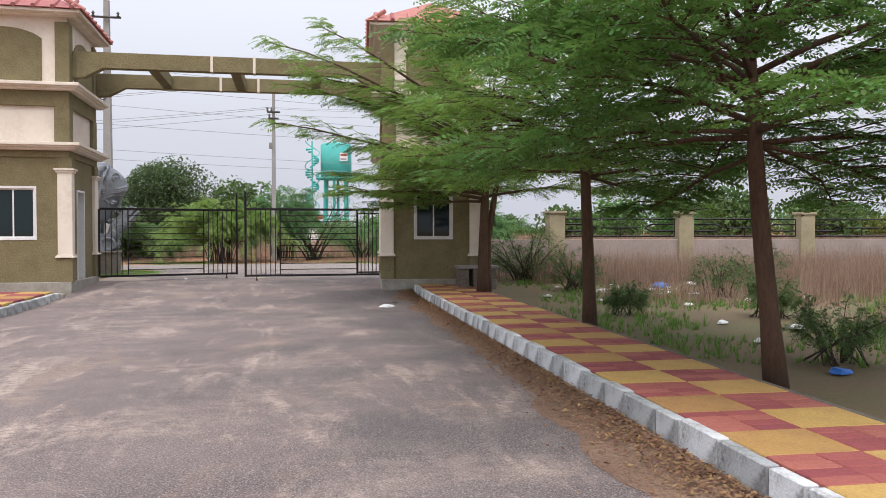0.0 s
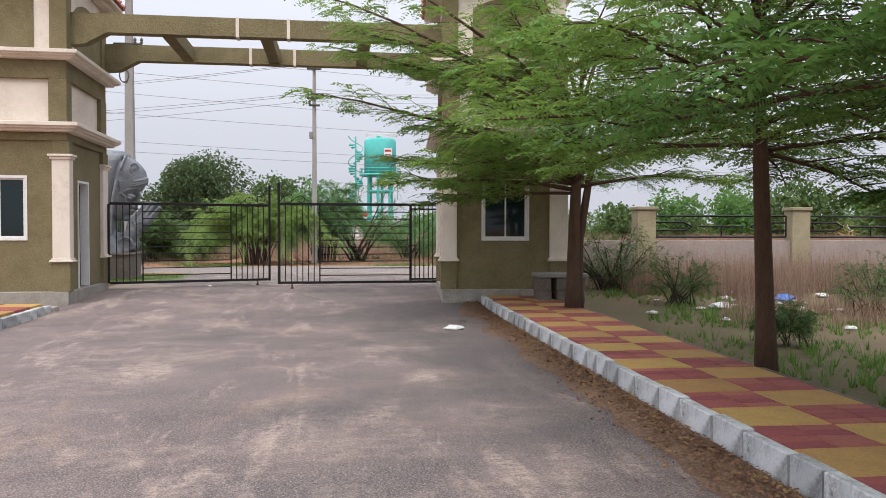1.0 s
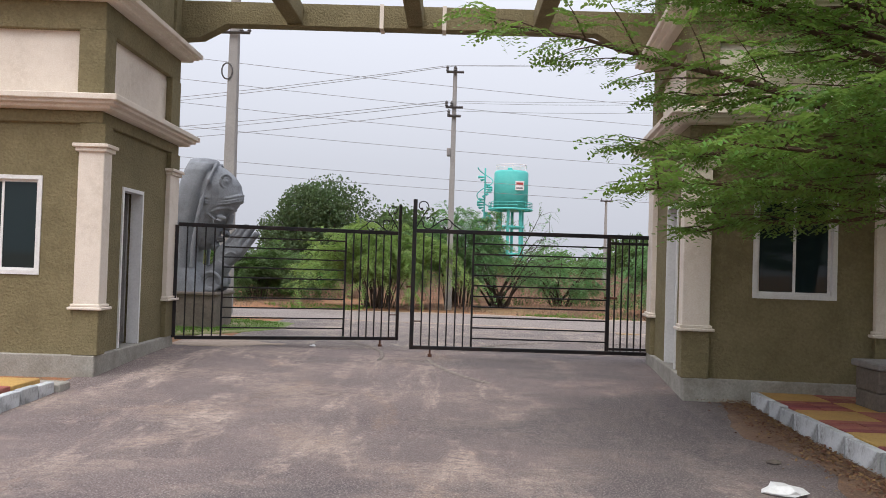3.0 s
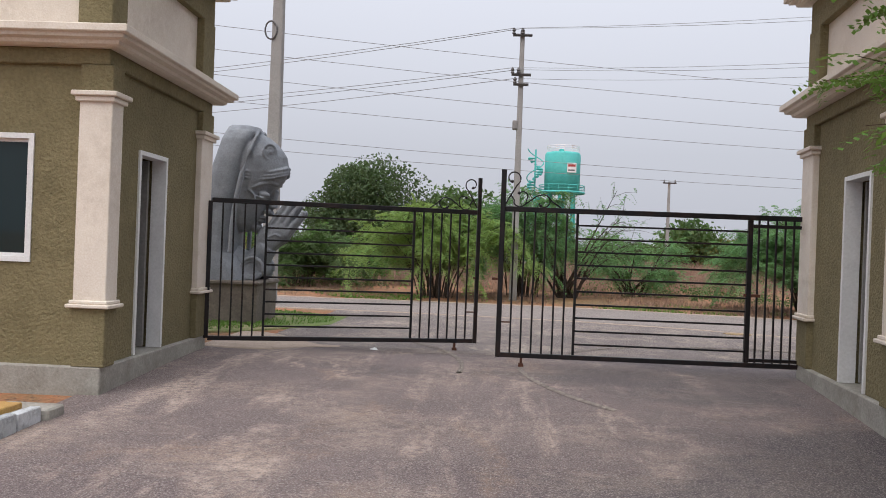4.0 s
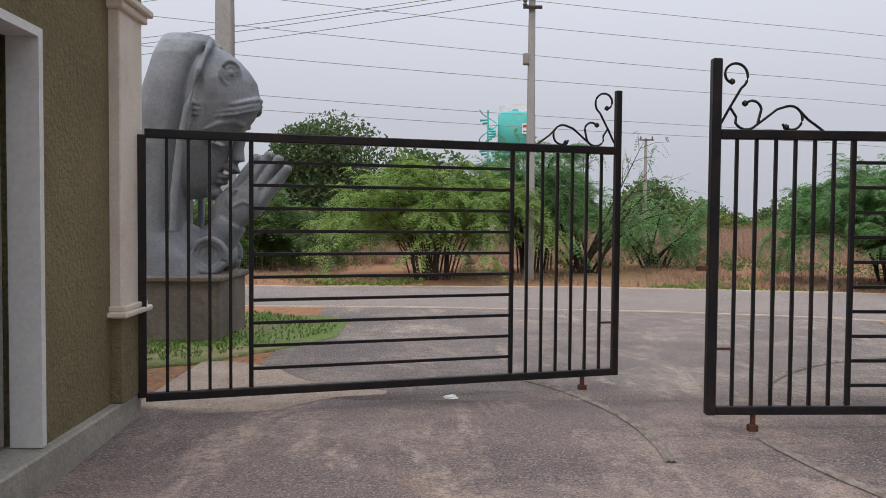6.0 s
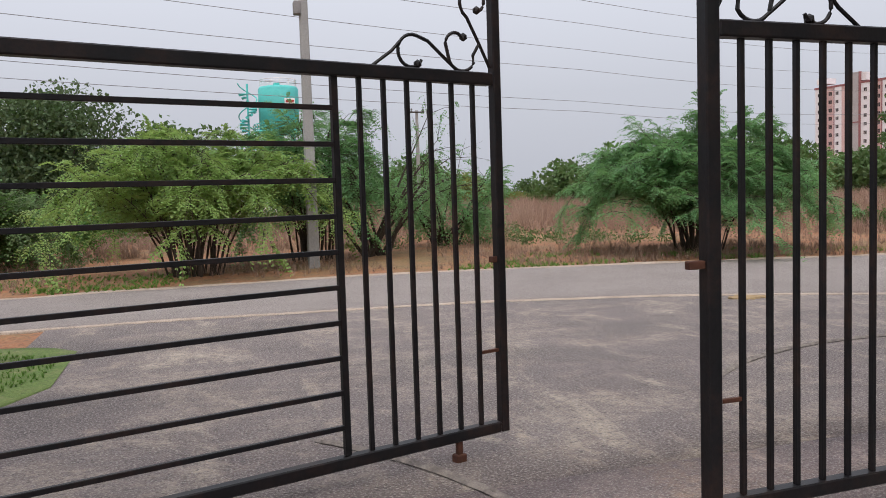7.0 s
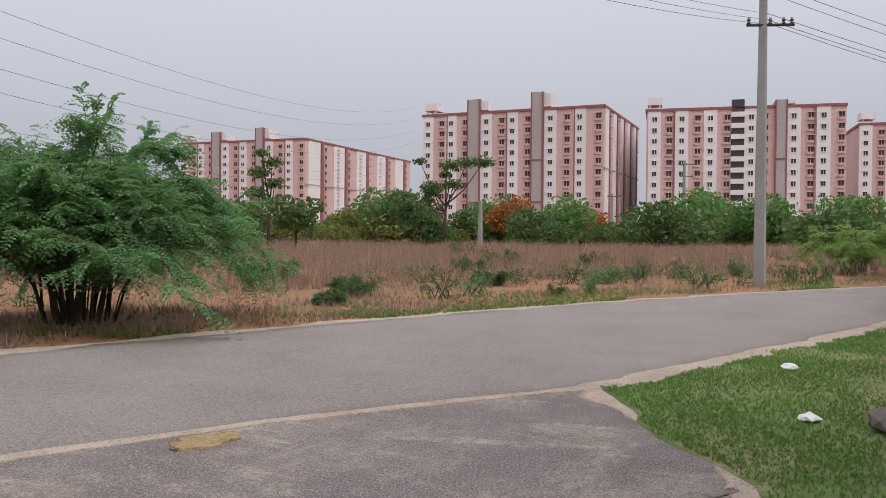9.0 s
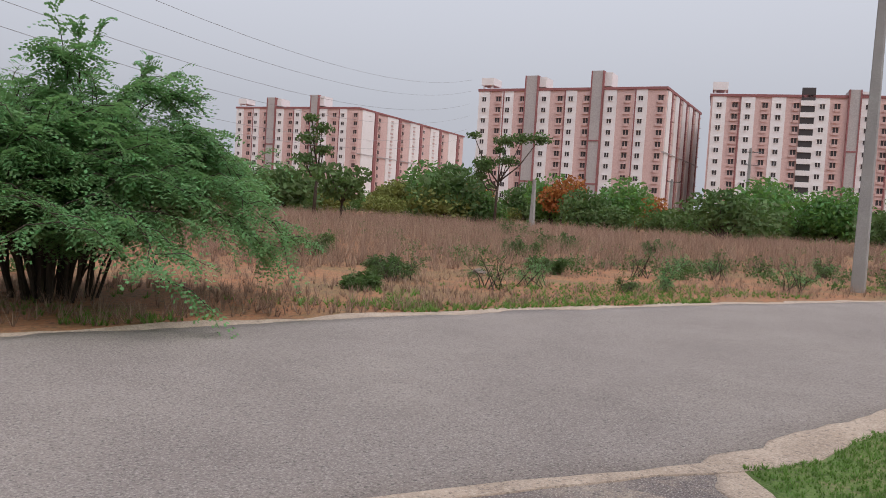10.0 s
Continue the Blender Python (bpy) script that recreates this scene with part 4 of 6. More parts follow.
arching_bush((7.3, 34.0, 0), 2.7, 2.6, 5, LEAF_B, "wide green thorn bush with dark stems beside the road", 50, 26, 16, 0.24, 0.046, 0.9, 0.16, 5)
arching_bush((-2.6, 35.0, 0), 2.6, 2.6, 9, LEAF_L, "spreading yellow-green thorn bush across the road", 34, 18, 11, 0.30, 0.046, skirt=0.15)
arching_bush((-0.1, 37.2, 0), 2.0, 2.9, 10, LEAF_B, "feathery green thorn bush beside the power pole", 26, 18, 12, 0.30, 0.046, skirt=0.1)
arching_bush((-7.2, 38.0, 0), 2.2, 1.7, 16, LEAF_F, "dull green shrub across the road", 24, 16, 12, 0.34, 0.06, skirt=0.08)
thorn_bush((1.2, 37.2, 0), 2.4, 1.6, 3.5, 12, LEAF_B, "tall airy thorn bush near the power pole", 18, 10, 5, 0.28, 0.04)
thorn_bush((3.6, 39.5, 0), 2.0, 1.5, 2.2, 13, LEAF_B, "low green thorn bush in the dry field", 14, 12, 8, 0.34, 0.06)
thorn_bush((-6.6, 41.0, 0), 2.6, 1.8, 2.0, 14, LEAF_D, "dark green shrub behind the roadside", 16, 14, 9, 0.4, 0.07)
thorn_bush((14.3, 45.0, 0), 1.0, 0.9, 1.2, 15, LEAF_F, "dull green thorn bush standing in dry grass", 14, 9, 6, 0.2, 0.04)
for k, (x, y, r, hh) in enumerate(((33.0, 25.2, 2.4, 1.7), (37.5, 22.6, 2.8, 2.0), (43.0, 19.5, 3.0, 2.2))):
    arching_bush((x, y, 0), r, hh, 170 + k, LEAF_L, "low wide green thicket bush beside the road", 24, 14, 10, 0.26, 0.055, 0.9, 0.1, 4)
thorn_bush((6.4, 21.4, -0.1), 1.2, 0.9, 1.5, 21, LEAF_F, "straggly green shrub beside the gatehouse", 26, 12, 5, 0.12, 0.03)


def lobed_tree(base, h, r, seed, leaf, label, n=1500, s=0.16, lobes=9, trunk_r=0.12, clear=0.3, flat=0.55, cat="tree", group=""):
    """A fuller tree: a forked trunk and many small leaf clumps in uneven lobes."""
    rng = np.random.default_rng(seed)
    t = thing("tree", base, label, cat, group)
    b = Vector(base)
    zc = h * (clear + (1 - clear) * 0.5)
    items = [([b - Vector((0, 0, 0.1)), b + Vector((0.03 * h, 0, h * clear)), b + Vector((0.02 * h, 0.02 * h, zc))], [trunk_r, trunk_r * 0.8, trunk_r * 0.4])]
    V = []
    per = n // lobes
    for k in range(lobes):
        a = 2.4 * k + rng.uniform(-0.4, 0.4)
        rr = r * (0.62 * math.sqrt((k + 0.3) / lobes))
        cz = h * clear + (h * (1 - clear)) * (0.25 + 0.6 * rng.uniform(0, 1) * (1 - 0.55 * rr / r))
        c = np.array([b.x + rr * math.cos(a), b.y + rr * math.sin(a), b.z + cz])
        items.append(([b + Vector((0.02 * h, 0, h * clear * 0.8)), Vector(tuple(c))], [trunk_r * 0.5, trunk_r * 0.12]))
        lr = r * rng.uniform(0.38, 0.6)
        dirs = unit(rng.normal(0, 1, (per, 3)))
        rad = lr * rng.uniform(0.45, 1.08, (per, 1)) ** 0.6
        hz = min(flat * lr * 1.6, h * (1 - clear) * 0.42)
        p = c + dirs * rad * np.array([1, 1, hz / lr])
        over = p[:, 2] > b.z + h
        p[over, 2] = b.z + h - rng.uniform(0, 0.12 * h, over.sum())
        u = unit(rng.normal(0, 1, (per, 3)))
        w = unit(np.cross(u, rng.normal(0, 1, (per, 3))))
        ss = s * rng.uniform(0.6, 1.4, (per, 1))
        V.append(np.stack([p - u * ss, p + w * ss * 0.55, p + u * ss, p - w * ss * 0.55], 1).reshape(-1, 3))
    part("trunk", tubes(*items, n=6), BARK_D, t, smooth=True)
    tagged(hang(new("crown", quads_mesh("crown", V, leaf)), t), "uneven leafy crown")
    return t


lobed_tree((-7.5, 52.0, 0), 6.3, 3.1, 31, LEAF_G, "dense rounded dark green tree across the road", 30000, 0.085, 26, 0.14, 0.05, 0.5)
lobed_tree((-3.3, 56.5, 0), 5.3, 2.9, 32, LEAF_F, "green tree standing behind the bushes", 4500, 0.15, 15, 0.14, 0.05, 0.7)
# distant tree belt, from copies of a few differently grown trees
kinds = [
    lobed_tree((18.0, 92.0, 0), 5.4, 4.0, 41, LEAF_F, "distant green tree in the field belt", 2200, 0.24, 14, 0.16, 0.06, 0.6, group="far tree belt"),
    lobed_tree((30.0, 84.0, 0), 4.2, 3.6, 42, LEAF_F, "distant green tree in the field belt", 2000, 0.24, 13, 0.14, 0.05, 0.5, group="far tree belt"),
    lobed_tree((45.0, 90.0, 0), 6.0, 3.2, 43, LEAF_D, "distant dark green tree in the field belt", 2200, 0.24, 14, 0.16, 0.12, 0.7, group="far tree belt"),
    lobed_tree((62.0, 84.0, 0), 3.8, 4.4, 44, LEAF_Y, "distant spreading green tree in the field belt", 2000, 0.24, 13, 0.14, 0.12, 0.4, group="far tree belt"),
]
rg = random.Random(5)
for k in range(120):
    az = -34 + 132 * (k + rg.uniform(-0.4, 0.4)) / 120
    d = rg.uniform(62, 125) if az < 42 else rg.uniform(78, 135)
    x, y = d * math.sin(radians(az)), 24 + d * math.cos(radians(az))
    sc = rg.uniform(0.55, 1.25) * (1.0 if az > 30 else 0.72)
    copy_thing(kinds[k % 4], Matrix.LocRotScale((x, y, -0.1), Euler((0, 0, rg.uniform(0, 6.3))), (sc * rg.uniform(0.9, 1.35), sc * rg.uniform(0.9, 1.35), sc)))
lobed_tree((92.0, 66.0, 0), 6.4, 3.4, 51, LEAF_O, "orange-flowered tree in the distant belt", 1500, 0.26, 10, 0.14, 0.3, 0.6)
lobed_tree((100.0, 58.0, 0), 4.6, 3.2, 57, LEAF_O, "russet-leaved tree in the distant belt", 800, 0.26, 8, 0.12, 0.3, 0.5)
lobed_tree((104.0, 44.0, 0), 7.2, 4.2, 58, LEAF_D, "tall dark green tree before the flats", 2400, 0.26, 14, 0.15, 0.1, 0.7)
lobed_tree((99.0, 37.0, 0), 6.4, 4.4, 61, LEAF_D, "broad dark green tree before the flats", 2400, 0.26, 14, 0.15, 0.1, 0.6)
lobed_tree((97.0, 28.0, 0), 6.0, 4.6, 62, LEAF_D, "broad dark green tree before the flats", 2400, 0.26, 14, 0.15, 0.1, 0.6)
lobed_tree((82.0, 84.0, 0), 4.6, 3.6, 59, LEAF_Y, "yellow-green spreading tree in the distant belt", 1800, 0.24, 12, 0.12, 0.2, 0.5)
lobed_tree((86.0, 75.0, 0), 5.2, 2.6, 52, LEAF_O, "russet-leaved tree in the distant belt", 900, 0.26, 8, 0.12, 0.3, 0.6)


def sparse_tree(base, h, clumps, seed, leaf, label):
    """A thin forked tree: bare limbs, each ending in a small flat tuft. clumps: side, depth, height share, tuft radius."""
    rng = np.random.default_rng(seed)
    t = thing("tree", base, label, "tree")
    b = Vector(base)
    items = [([b - Vector((0, 0, 0.1)), b + Vector((0.1, 0, h * 0.3)), b + Vector((0.3, 0, h * 0.5))], [0.16, 0.13, 0.09])]
    V = []
    for dx, dy, zf, r in clumps:
        e = b + Vector((dx, dy, h * zf))
        st = b + Vector((0.2, 0, h * (0.28 + 0.2 * zf)))
        items.append(([st, st.lerp(e, 0.5) + Vector((0, 0, -0.06 * h)), e], [0.08, 0.06, 0.025]))
        n = int(430 * r * r) + 70
        p = np.array(tuple(e)) + unit(rng.normal(0, 1, (n, 3))) * (r * rng.uniform(0.2, 1.35, (n, 1))) * np.array([1, 1, 0.5])
        u = unit(rng.normal(0, 1, (n, 3)))
        w = unit(np.cross(u, rng.normal(0, 1, (n, 3))))
        ss = 0.14 * rng.uniform(0.6, 1.4, (n, 1))
        V.append(np.stack([p - u * ss, p + w * ss * 0.5, p + u * ss, p - w * ss * 0.5], 1).reshape(-1, 3))
    part("trunk", tubes(*items, n=6), BARK_D, t, smooth=True)
    tagged(hang(new("crown", quads_mesh("crown", V, leaf)), t), "small flat tufts at the limb ends")
    return t


sparse_tree((66.0, 60.8, 0), 8.8, ((-1.9, 1.6, 0.93, 0.55), (0.4, -0.5, 0.90, 0.95), (1.6, -1.5, 0.94, 0.85), (2.9, -2.6, 0.95, 0.95), (-0.9, 0.8, 0.66, 1.0), (-1.0, 1.0, 0.60, 0.8), (0.6, -0.6, 0.70, 0.9), (-1.3, 1.2, 0.52, 0.6), (0.2, 0, 0.80, 0.5)), 53, LEAF_F, "tall sparse tree with bare forked limbs")
sparse_tree((48.0, 66.5, 0), 8.0, ((-0.4, 0.3, 0.95, 0.5), (0.2, -0.2, 0.86, 0.75), (-0.5, 0.4, 0.76, 0.8), (0.4, -0.3, 0.66, 0.7), (-0.7, 0.6, 0.56, 0.8), (0.1, 0, 0.48, 0.7)), 55, LEAF_F, "slender tall dark tree")
lobed_tree((41.0, 58.0, 0), 4.0, 2.1, 56, LEAF_F, "small flat-topped green tree in the dry grass", 900, 0.2, 8, 0.09, 0.4, 0.4)


def blades(P, h, w, rng, lean=0.35, k=9):
    """Tufts of k narrow blades at points P."""
    n = len(P)
    out = []
    for _ in range(k):
        a = rng.uniform(0, 2 * np.pi, n)
        off = np.stack([np.cos(a), np.sin(a), 0 * a], 1)
        b = P + off * (0.10 * h[:, None] * rng.uniform(0, 1.2, (n, 1)))
        sd = np.stack([-np.sin(a), np.cos(a), 0 * a], 1) * w[:, None]
        hh = h * rng.uniform(0.5, 1.15, n)
        tip = b + off * (hh * lean * rng.uniform(0.1, 1.0, n))[:, None] + np.stack([0 * a, 0 * a, hh], 1)
        out.append(np.stack([b - sd, b + sd, tip], 1))
    return np.concatenate(out).reshape(-1, 3)


def tufts(name, P, h, w, material, label, cat, seed, lean=0.35, k=9):
    V = blades(P, h, w, np.random.default_rng(seed), lean, k)
    n = len(V) // 3
    return tagged(new(name, raw(name, V, np.arange(3 * n).reshape(n, 3), material)), label, cat, kind="stuff")


rng = np.random.default_rng(77)


def patch(x, y, s=0.12, seed=0.0):
    return np.array([noise.noise((float(a) * s, float(b) * s, seed)) for a, b in zip(x, y)])


# dry field across the road
n = 15000
az = np.radians(rng.uniform(-40, 97, n))
d = 12 + 75 * rng.uniform(0, 1, n) ** 1.5
x, y = d * np.sin(az), 23 + d * np.cos(az)
gap = y - far_edge(x)
keep = (gap > 8.0 + 6.0 * patch(x, y, 0.11, 3.0)) & (patch(x, y, 0.16, 8.0) > -0.32) | (gap > 16)
keep &= gap > 1.2
x, y, d = x[keep], y[keep], d[keep]
h = np.clip(0.22 + 0.026 * (y - far_edge(x)), 0.22, 0.8) * rng.uniform(0.7, 1.3, len(x))
tufts("dry_grass", np.stack([x, y, 0 * x - 0.02], 1), h * 1.1, 0.0022 + 0.0002 * d, STRAW, "tall dry pinkish-brown grass in the field", "dry grass", 1, 0.85, 17)
# green weeds along the far shoulder
n = 9000
x = rng.uniform(-12, 34, n)
y = far_edge(x) + 0.12 + rng.uniform(0, 1, n) ** 1.6 * 3.2
keep = (patch(x, y, 0.22, 1.0) + 0.16 * smooth01(9, 11, x) * (1 - smooth01(14.5, 16.5, x)) > 0.16)
x, y = x[keep], y[keep]
tufts("roadside_weeds", np.stack([x, y, 0 * x], 1), rng.uniform(0.02, 0.09, len(x)), np.full(len(x), 0.006), GRASS, "patches of low green weeds along the road", "weeds", 2, 1.6, 13)
n = 2200
az = np.radians(rng.uniform(-30, 97, n))
d = 16 + 60 * rng.uniform(0, 1, n) ** 1.2
x, y = d * np.sin(az), 23 + d * np.cos(az)
keep = (y - far_edge(x) > 2) & (patch(x, y, 0.1, 5.0) > 0.1)
x, y, d = x[keep], y[keep], d[keep]


def leaf_clumps(name, P, r, s_leaf, per, material, label, cat, seed):
    """Low leafy weeds: loose domes of small leaves at points P."""
    g = np.random.default_rng(seed)
    n = len(P)
    V = []
    for _ in range(per):
        dv = unit(g.normal(0, 1, (n, 3))) * (r * g.uniform(0.15, 1.1, n) ** 0.7)[:, None]
        dv[:, 2] = np.abs(dv[:, 2]) * 0.9
        u = unit(g.normal(0, 1, (n, 3)))
        w = unit(np.cross(u, g.normal(0, 1, (n, 3))))
        ss = (s_leaf * g.uniform(0.6, 1.4, n))[:, None]
        c = P + dv
        V.append(np.stack([c - u * ss, c + w * ss * 0.45, c + u * ss, c - w * ss * 0.45], 1).reshape(-1, 3))
    return tagged(new(name, quads_mesh(name, V, material)), label, cat, kind="stuff")


leaf_clumps("field_weeds", np.stack([x, y, 0 * x], 1), rng.uniform(0.15, 0.5, len(x)), 0.022 + 0.0009 * d, 60, LEAF_F, "scattered green weeds among the dry grass", "weeds", 3)
# low dry tufts over the red soil nearer the road
n = 10000
x = rng.uniform(-14, 46, n)
y = far_edge(x) + 0.6 + rng.uniform(0, 1, n) * 9
keep = patch(x, y, 0.4, 15.0) > -0.12
x, y = x[keep], y[keep]
tufts("low_dry_tufts", np.stack([x, y, 0 * x - 0.01], 1), rng.uniform(0.05, 0.3, len(x)), np.full(len(x), 0.003), STRAW, "low dry tufts on red soil", "dry grass", 8, 1.0, 9)
# verge grass by the apron and by the statue
n = 64000
x = rng.uniform(3.4, 13, n)
y = 23.2 + rng.uniform(0, 1, n) * 4
top = np.minimum(23.62 + 0.775 * (x - 3.0) + edge_noise(x, 3.0) * 1.6, near_edge(x) - 0.2 + edge_noise(x, 4.0) * 2)
keep = (y < top - 0.03) & (patch(x, y, 0.9, 2.0) + rng.uniform(-0.3, 0.3, n) > -0.16)
x, y = x[keep], y[keep]
tufts("verge_grass", np.stack([x, y, gz(x, y) + 0.012], 1), rng.uniform(0.010, 0.034, len(x)), np.full(len(x), 0.0025), GRASS, "short green grass on the verge", "grass", 4, 1.3, 7)
n = 9000
x = rng.uniform(-9, -3.8, n)
y = rng.uniform(24.4, 28.5, n)
keep = (patch(x, y, 0.6, 4.0) + rng.uniform(-0.25, 0.25, n) > -0.02) & (y > 24.6 + np.maximum(0, x + 4.9) * 1.7) & (y < 28.4 - np.maximum(0, x + 4.9))
x, y = x[keep], y[keep]
tufts("verge_grass_by_statue", np.stack([x, y, 0 * x + 0.012], 1), rng.uniform(0.015, 0.05, len(x)), np.full(len(x), 0.004), GRASS, "short green grass round the statue base", "grass", 5, 0.9, 9)
# vacant plot behind the footpath
n = 5200
x = 4.6 + 20 * rng.uniform(0, 1, n) ** 0.9
y = rng.uniform(4, 22.9, n)
keep = (patch(x, y, 0.28, 6.0) + 0.06 * (y - 15) + 0.05 * (x - 9) > 0.12)
x, y = x[keep], y[keep]
tufts("plot_dry_grass", np.stack([x, y, gz(x, y) - 0.03], 1), rng.uniform(0.25, 0.8, len(x)) * np.clip((x - 4.4) / 2, 0.3, 1), np.full(len(x), 0.006), STRAW, "dry straw-coloured stalks in the vacant plot", "dry grass", 6, 0.6, 10)
n = 5200
x = rng.uniform(6.5, 26, n)
y = rng.uniform(16.5, 22.85, n)
keep = patch(x, y, 0.3, 41.0) + 0.05 * (x - 9) + 0.05 * (y - 20) > -0.05
x, y = x[keep], y[keep]
tufts("tall_dry_grass", np.stack([x, y, gz(x, y) - 0.03], 1), rng.uniform(0.45, 1.05, len(x)), np.full(len(x), 0.006), STRAW, "tall pinkish dry grass before the compound wall", "dry grass", 46, 0.55, 11)
n = 6500
x = 4.5 + 14 * rng.uniform(0, 1, n) ** 1.1
y = rng.uniform(3, 21, n)
keep = patch(x, y, 0.35, 9.0) > -0.05
x, y = x[keep], y[keep]
tufts("plot_weeds", np.stack([x, y, gz(x, y) - 0.02], 1), rng.uniform(0.05, 0.22, len(x)), np.full(len(x), 0.008), GRASS, "low green weeds in the vacant plot", "weeds", 7, 0.9, 9)
for k, (x, y, s) in enumerate(((6.2, 8.6, 0.6), (7.4, 7.6, 0.5), (8.2, 13.0, 0.55), (6.0, 13.8, 0.4), (9.5, 17.0, 0.7), (11.5, 18.5, 0.8), (6.9, 18.9, 0.8))):
    thorn_bush((x, y, -0.12), 0.55 * s / 0.6, 0.5 * s / 0.6, s * 1.3, 60 + k, LEAF_F, "small straggly green weed bush", 16, 9, 6, 0.10, 0.028)
# plants in the field that stand out
for k, (x, y, s) in enumerate(((24.5, 36.7, 0.5), (19, 33.2, 0.4), (30, 38, 0.7), (33, 35, 0.6), (14, 34.2, 0.3), (16.5, 38.5, 0.6), (40, 45, 0.9), (11.8, 33.0, 0.2))):
    thorn_bush((x, y, -0.02), 0.7 * s / 0.5, 0.6 * s / 0.5, s * 1.2, 80 + k, LEAF_F, "small green weed bush in the field", 16, 9, 7, 0.14, 0.04)
# dry stalks, leaf litter and weeds round the thorn bush
n = 1900
x = rng.uniform(3, 14, n)
y = far_edge(x) + 0.35 + 3.8 * rng.uniform(0, 1, n) ** 1.2
keep = patch(x, y, 0.7, 25.0) + rng.uniform(-0.3, 0.3, n) > -0.1
x, y = x[keep], y[keep]
tufts("roadside_dry_stalks", np.stack([x, y, 0 * x - 0.01], 1), rng.uniform(0.05, 0.22, len(x)), np.full(len(x), 0.006), STRAW, "dry brown stalks round the thorn bush", "dry grass", 31, 0.9, 7)
n = 1500
x = rng.uniform(3, 13, n)
y = far_edge(x) + 0.3 + 2.6 * rng.uniform(0, 1, n) ** 1.5
keep = patch(x, y, 0.8, 27.0) + rng.uniform(-0.2, 0.2, n) > 0.2
x, y = x[keep], y[keep]
tufts("roadside_weeds", np.stack([x, y, 0 * x - 0.01], 1), rng.uniform(0.03, 0.12, len(x)), np.full(len(x), 0.006), GRASS, "low green weeds round the thorn bush", "weeds", 32, 1.4, 11)
# airy twiggy shrubs scattered over the red soil
for k in range(22):
    x = rng.uniform(9.3, 32)
    y = float(far_edge(np.array([x]))[0]) + rng.uniform(1.2, 7.5)
    s = rng.uniform(0.3, 0.62)
    thorn_bush((x, y, -0.02), 0.75 * s, 0.7 * s, s * 1.35, 120 + k, LEAF_F if k % 3 else LEAF_B, "small airy twiggy shrub on red soil", 9, 6, 3, 0.11, 0.03)
# fallen leaves along the kerb
n = 13000
y = rng.uniform(1.5, 19.6, n)
x = 2.93 - np.abs(rng.normal(0, 0.22, n)) * np.clip(1.15 - (y - 4) * 0.022, 0.5, 1.2) - 0.02
a = rng.uniform(0, 6.28, n)
s = rng.uniform(0.008, 0.025, n)
z = gz(x, y) + 0.012 + 0.012 * np.clip((x - 2.4) / 0.5, 0, 1) + rng.uniform(0, 0.025, n)
x = x + 0.0195 * (y - 11.5)
u = np.stack([np.cos(a), np.sin(a), rng.uniform(-0.5, 0.5, n)], 1) * s[:, None]
w = np.stack([-np.sin(a), np.cos(a), rng.uniform(-0.5, 0.5, n)], 1) * s[:, None] * 0.5
c = np.stack([x, y, z], 1)
V = np.stack([c - u, c + w, c + u, c - w], 1).reshape(-1, 3)
tagged(new("fallen_leaves", quads_mesh("fallen_leaves", [V], LITTER)), "brown dead leaves drifted against the kerb", "fallen leaves", kind="stuff")


# ---- statue ----
def ball(bm, c, r, rot=(0, 0, 0), seg=24):
    bmesh.ops.create_uvsphere(bm, u_segments=seg, v_segments=seg // 2, radius=1, matrix=Matrix.LocRotScale(c, Euler([radians(a) for a in rot]), r))


bm = bmesh.new()
SY = 26.4


def loft(rows, k=32, power=0.8, front=1.0):
    """A closed body of level rings. rows: height, back, front, half width; front < 1 narrows the front half."""
    rings = []
    for z, xb, xf, hy in rows:
        row = []
        for q in range(k):
            a = 2 * math.pi * q / k
            c, d = math.cos(a), math.sin(a)
            wide = hy * (1 - (1 - front) * max(0.0, c))
            row.append(bm.verts.new(((xb + xf) / 2 + (xf - xb) / 2 * math.copysign(abs(c) ** power, c), SY + wide * math.copysign(abs(d) ** power, d), z)))
        rings.append(row)
    for r0, r1 in zip(rings, rings[1:]):
        for q in range(k):
            bm.faces.new((r0[q], r0[(q + 1) % k], r1[(q + 1) % k], r1[q]))
    bm.faces.new(rings[0])
    bm.faces.new(rings[-1])


# veil and shoulders
loft(((0.62, -6.05, -5.10, 0.62), (0.9, -6.04, -5.22, 0.60), (1.16, -6.03, -5.42, 0.56), (1.56, -6.03, -5.41, 0.54), (2.12, -6.00, -5.36, 0.52), (2.6, -5.88, -5.28, 0.50), (2.83, -5.81, -5.23, 0.48), (3.1, -5.74, -5.13, 0.42), (3.24, -5.69, -5.07, 0.34), (3.33, -5.66, -5.12, 0.22), (3.37, -5.62, -5.3, 0.08)), power=0.72)
# head under the veil: chin, cheeks, brow and domed forehead
loft(((1.52, -5.6, -5.24, 0.10), (1.58, -5.6, -5.17, 0.18), (1.66, -5.6, -5.10, 0.24), (1.76, -5.6, -5.04, 0.28), (1.9, -5.6, -4.99, 0.32), (2.05, -5.6, -4.94, 0.35), (2.2, -5.6, -4.86, 0.37), (2.3, -5.6, -4.76, 0.38), (2.42, -5.6, -4.66, 0.39), (2.56, -5.6, -4.60, 0.40), (2.68, -5.6, -4.60, 0.40), (2.83, -5.6, -4.63, 0.39), (2.95, -5.6, -4.71, 0.37), (3.06, -5.6, -4.81, 0.33), (3.16, -5.6, -4.94, 0.26), (3.23, -5.6, -5.08, 0.16)), power=0.85, front=0.62)
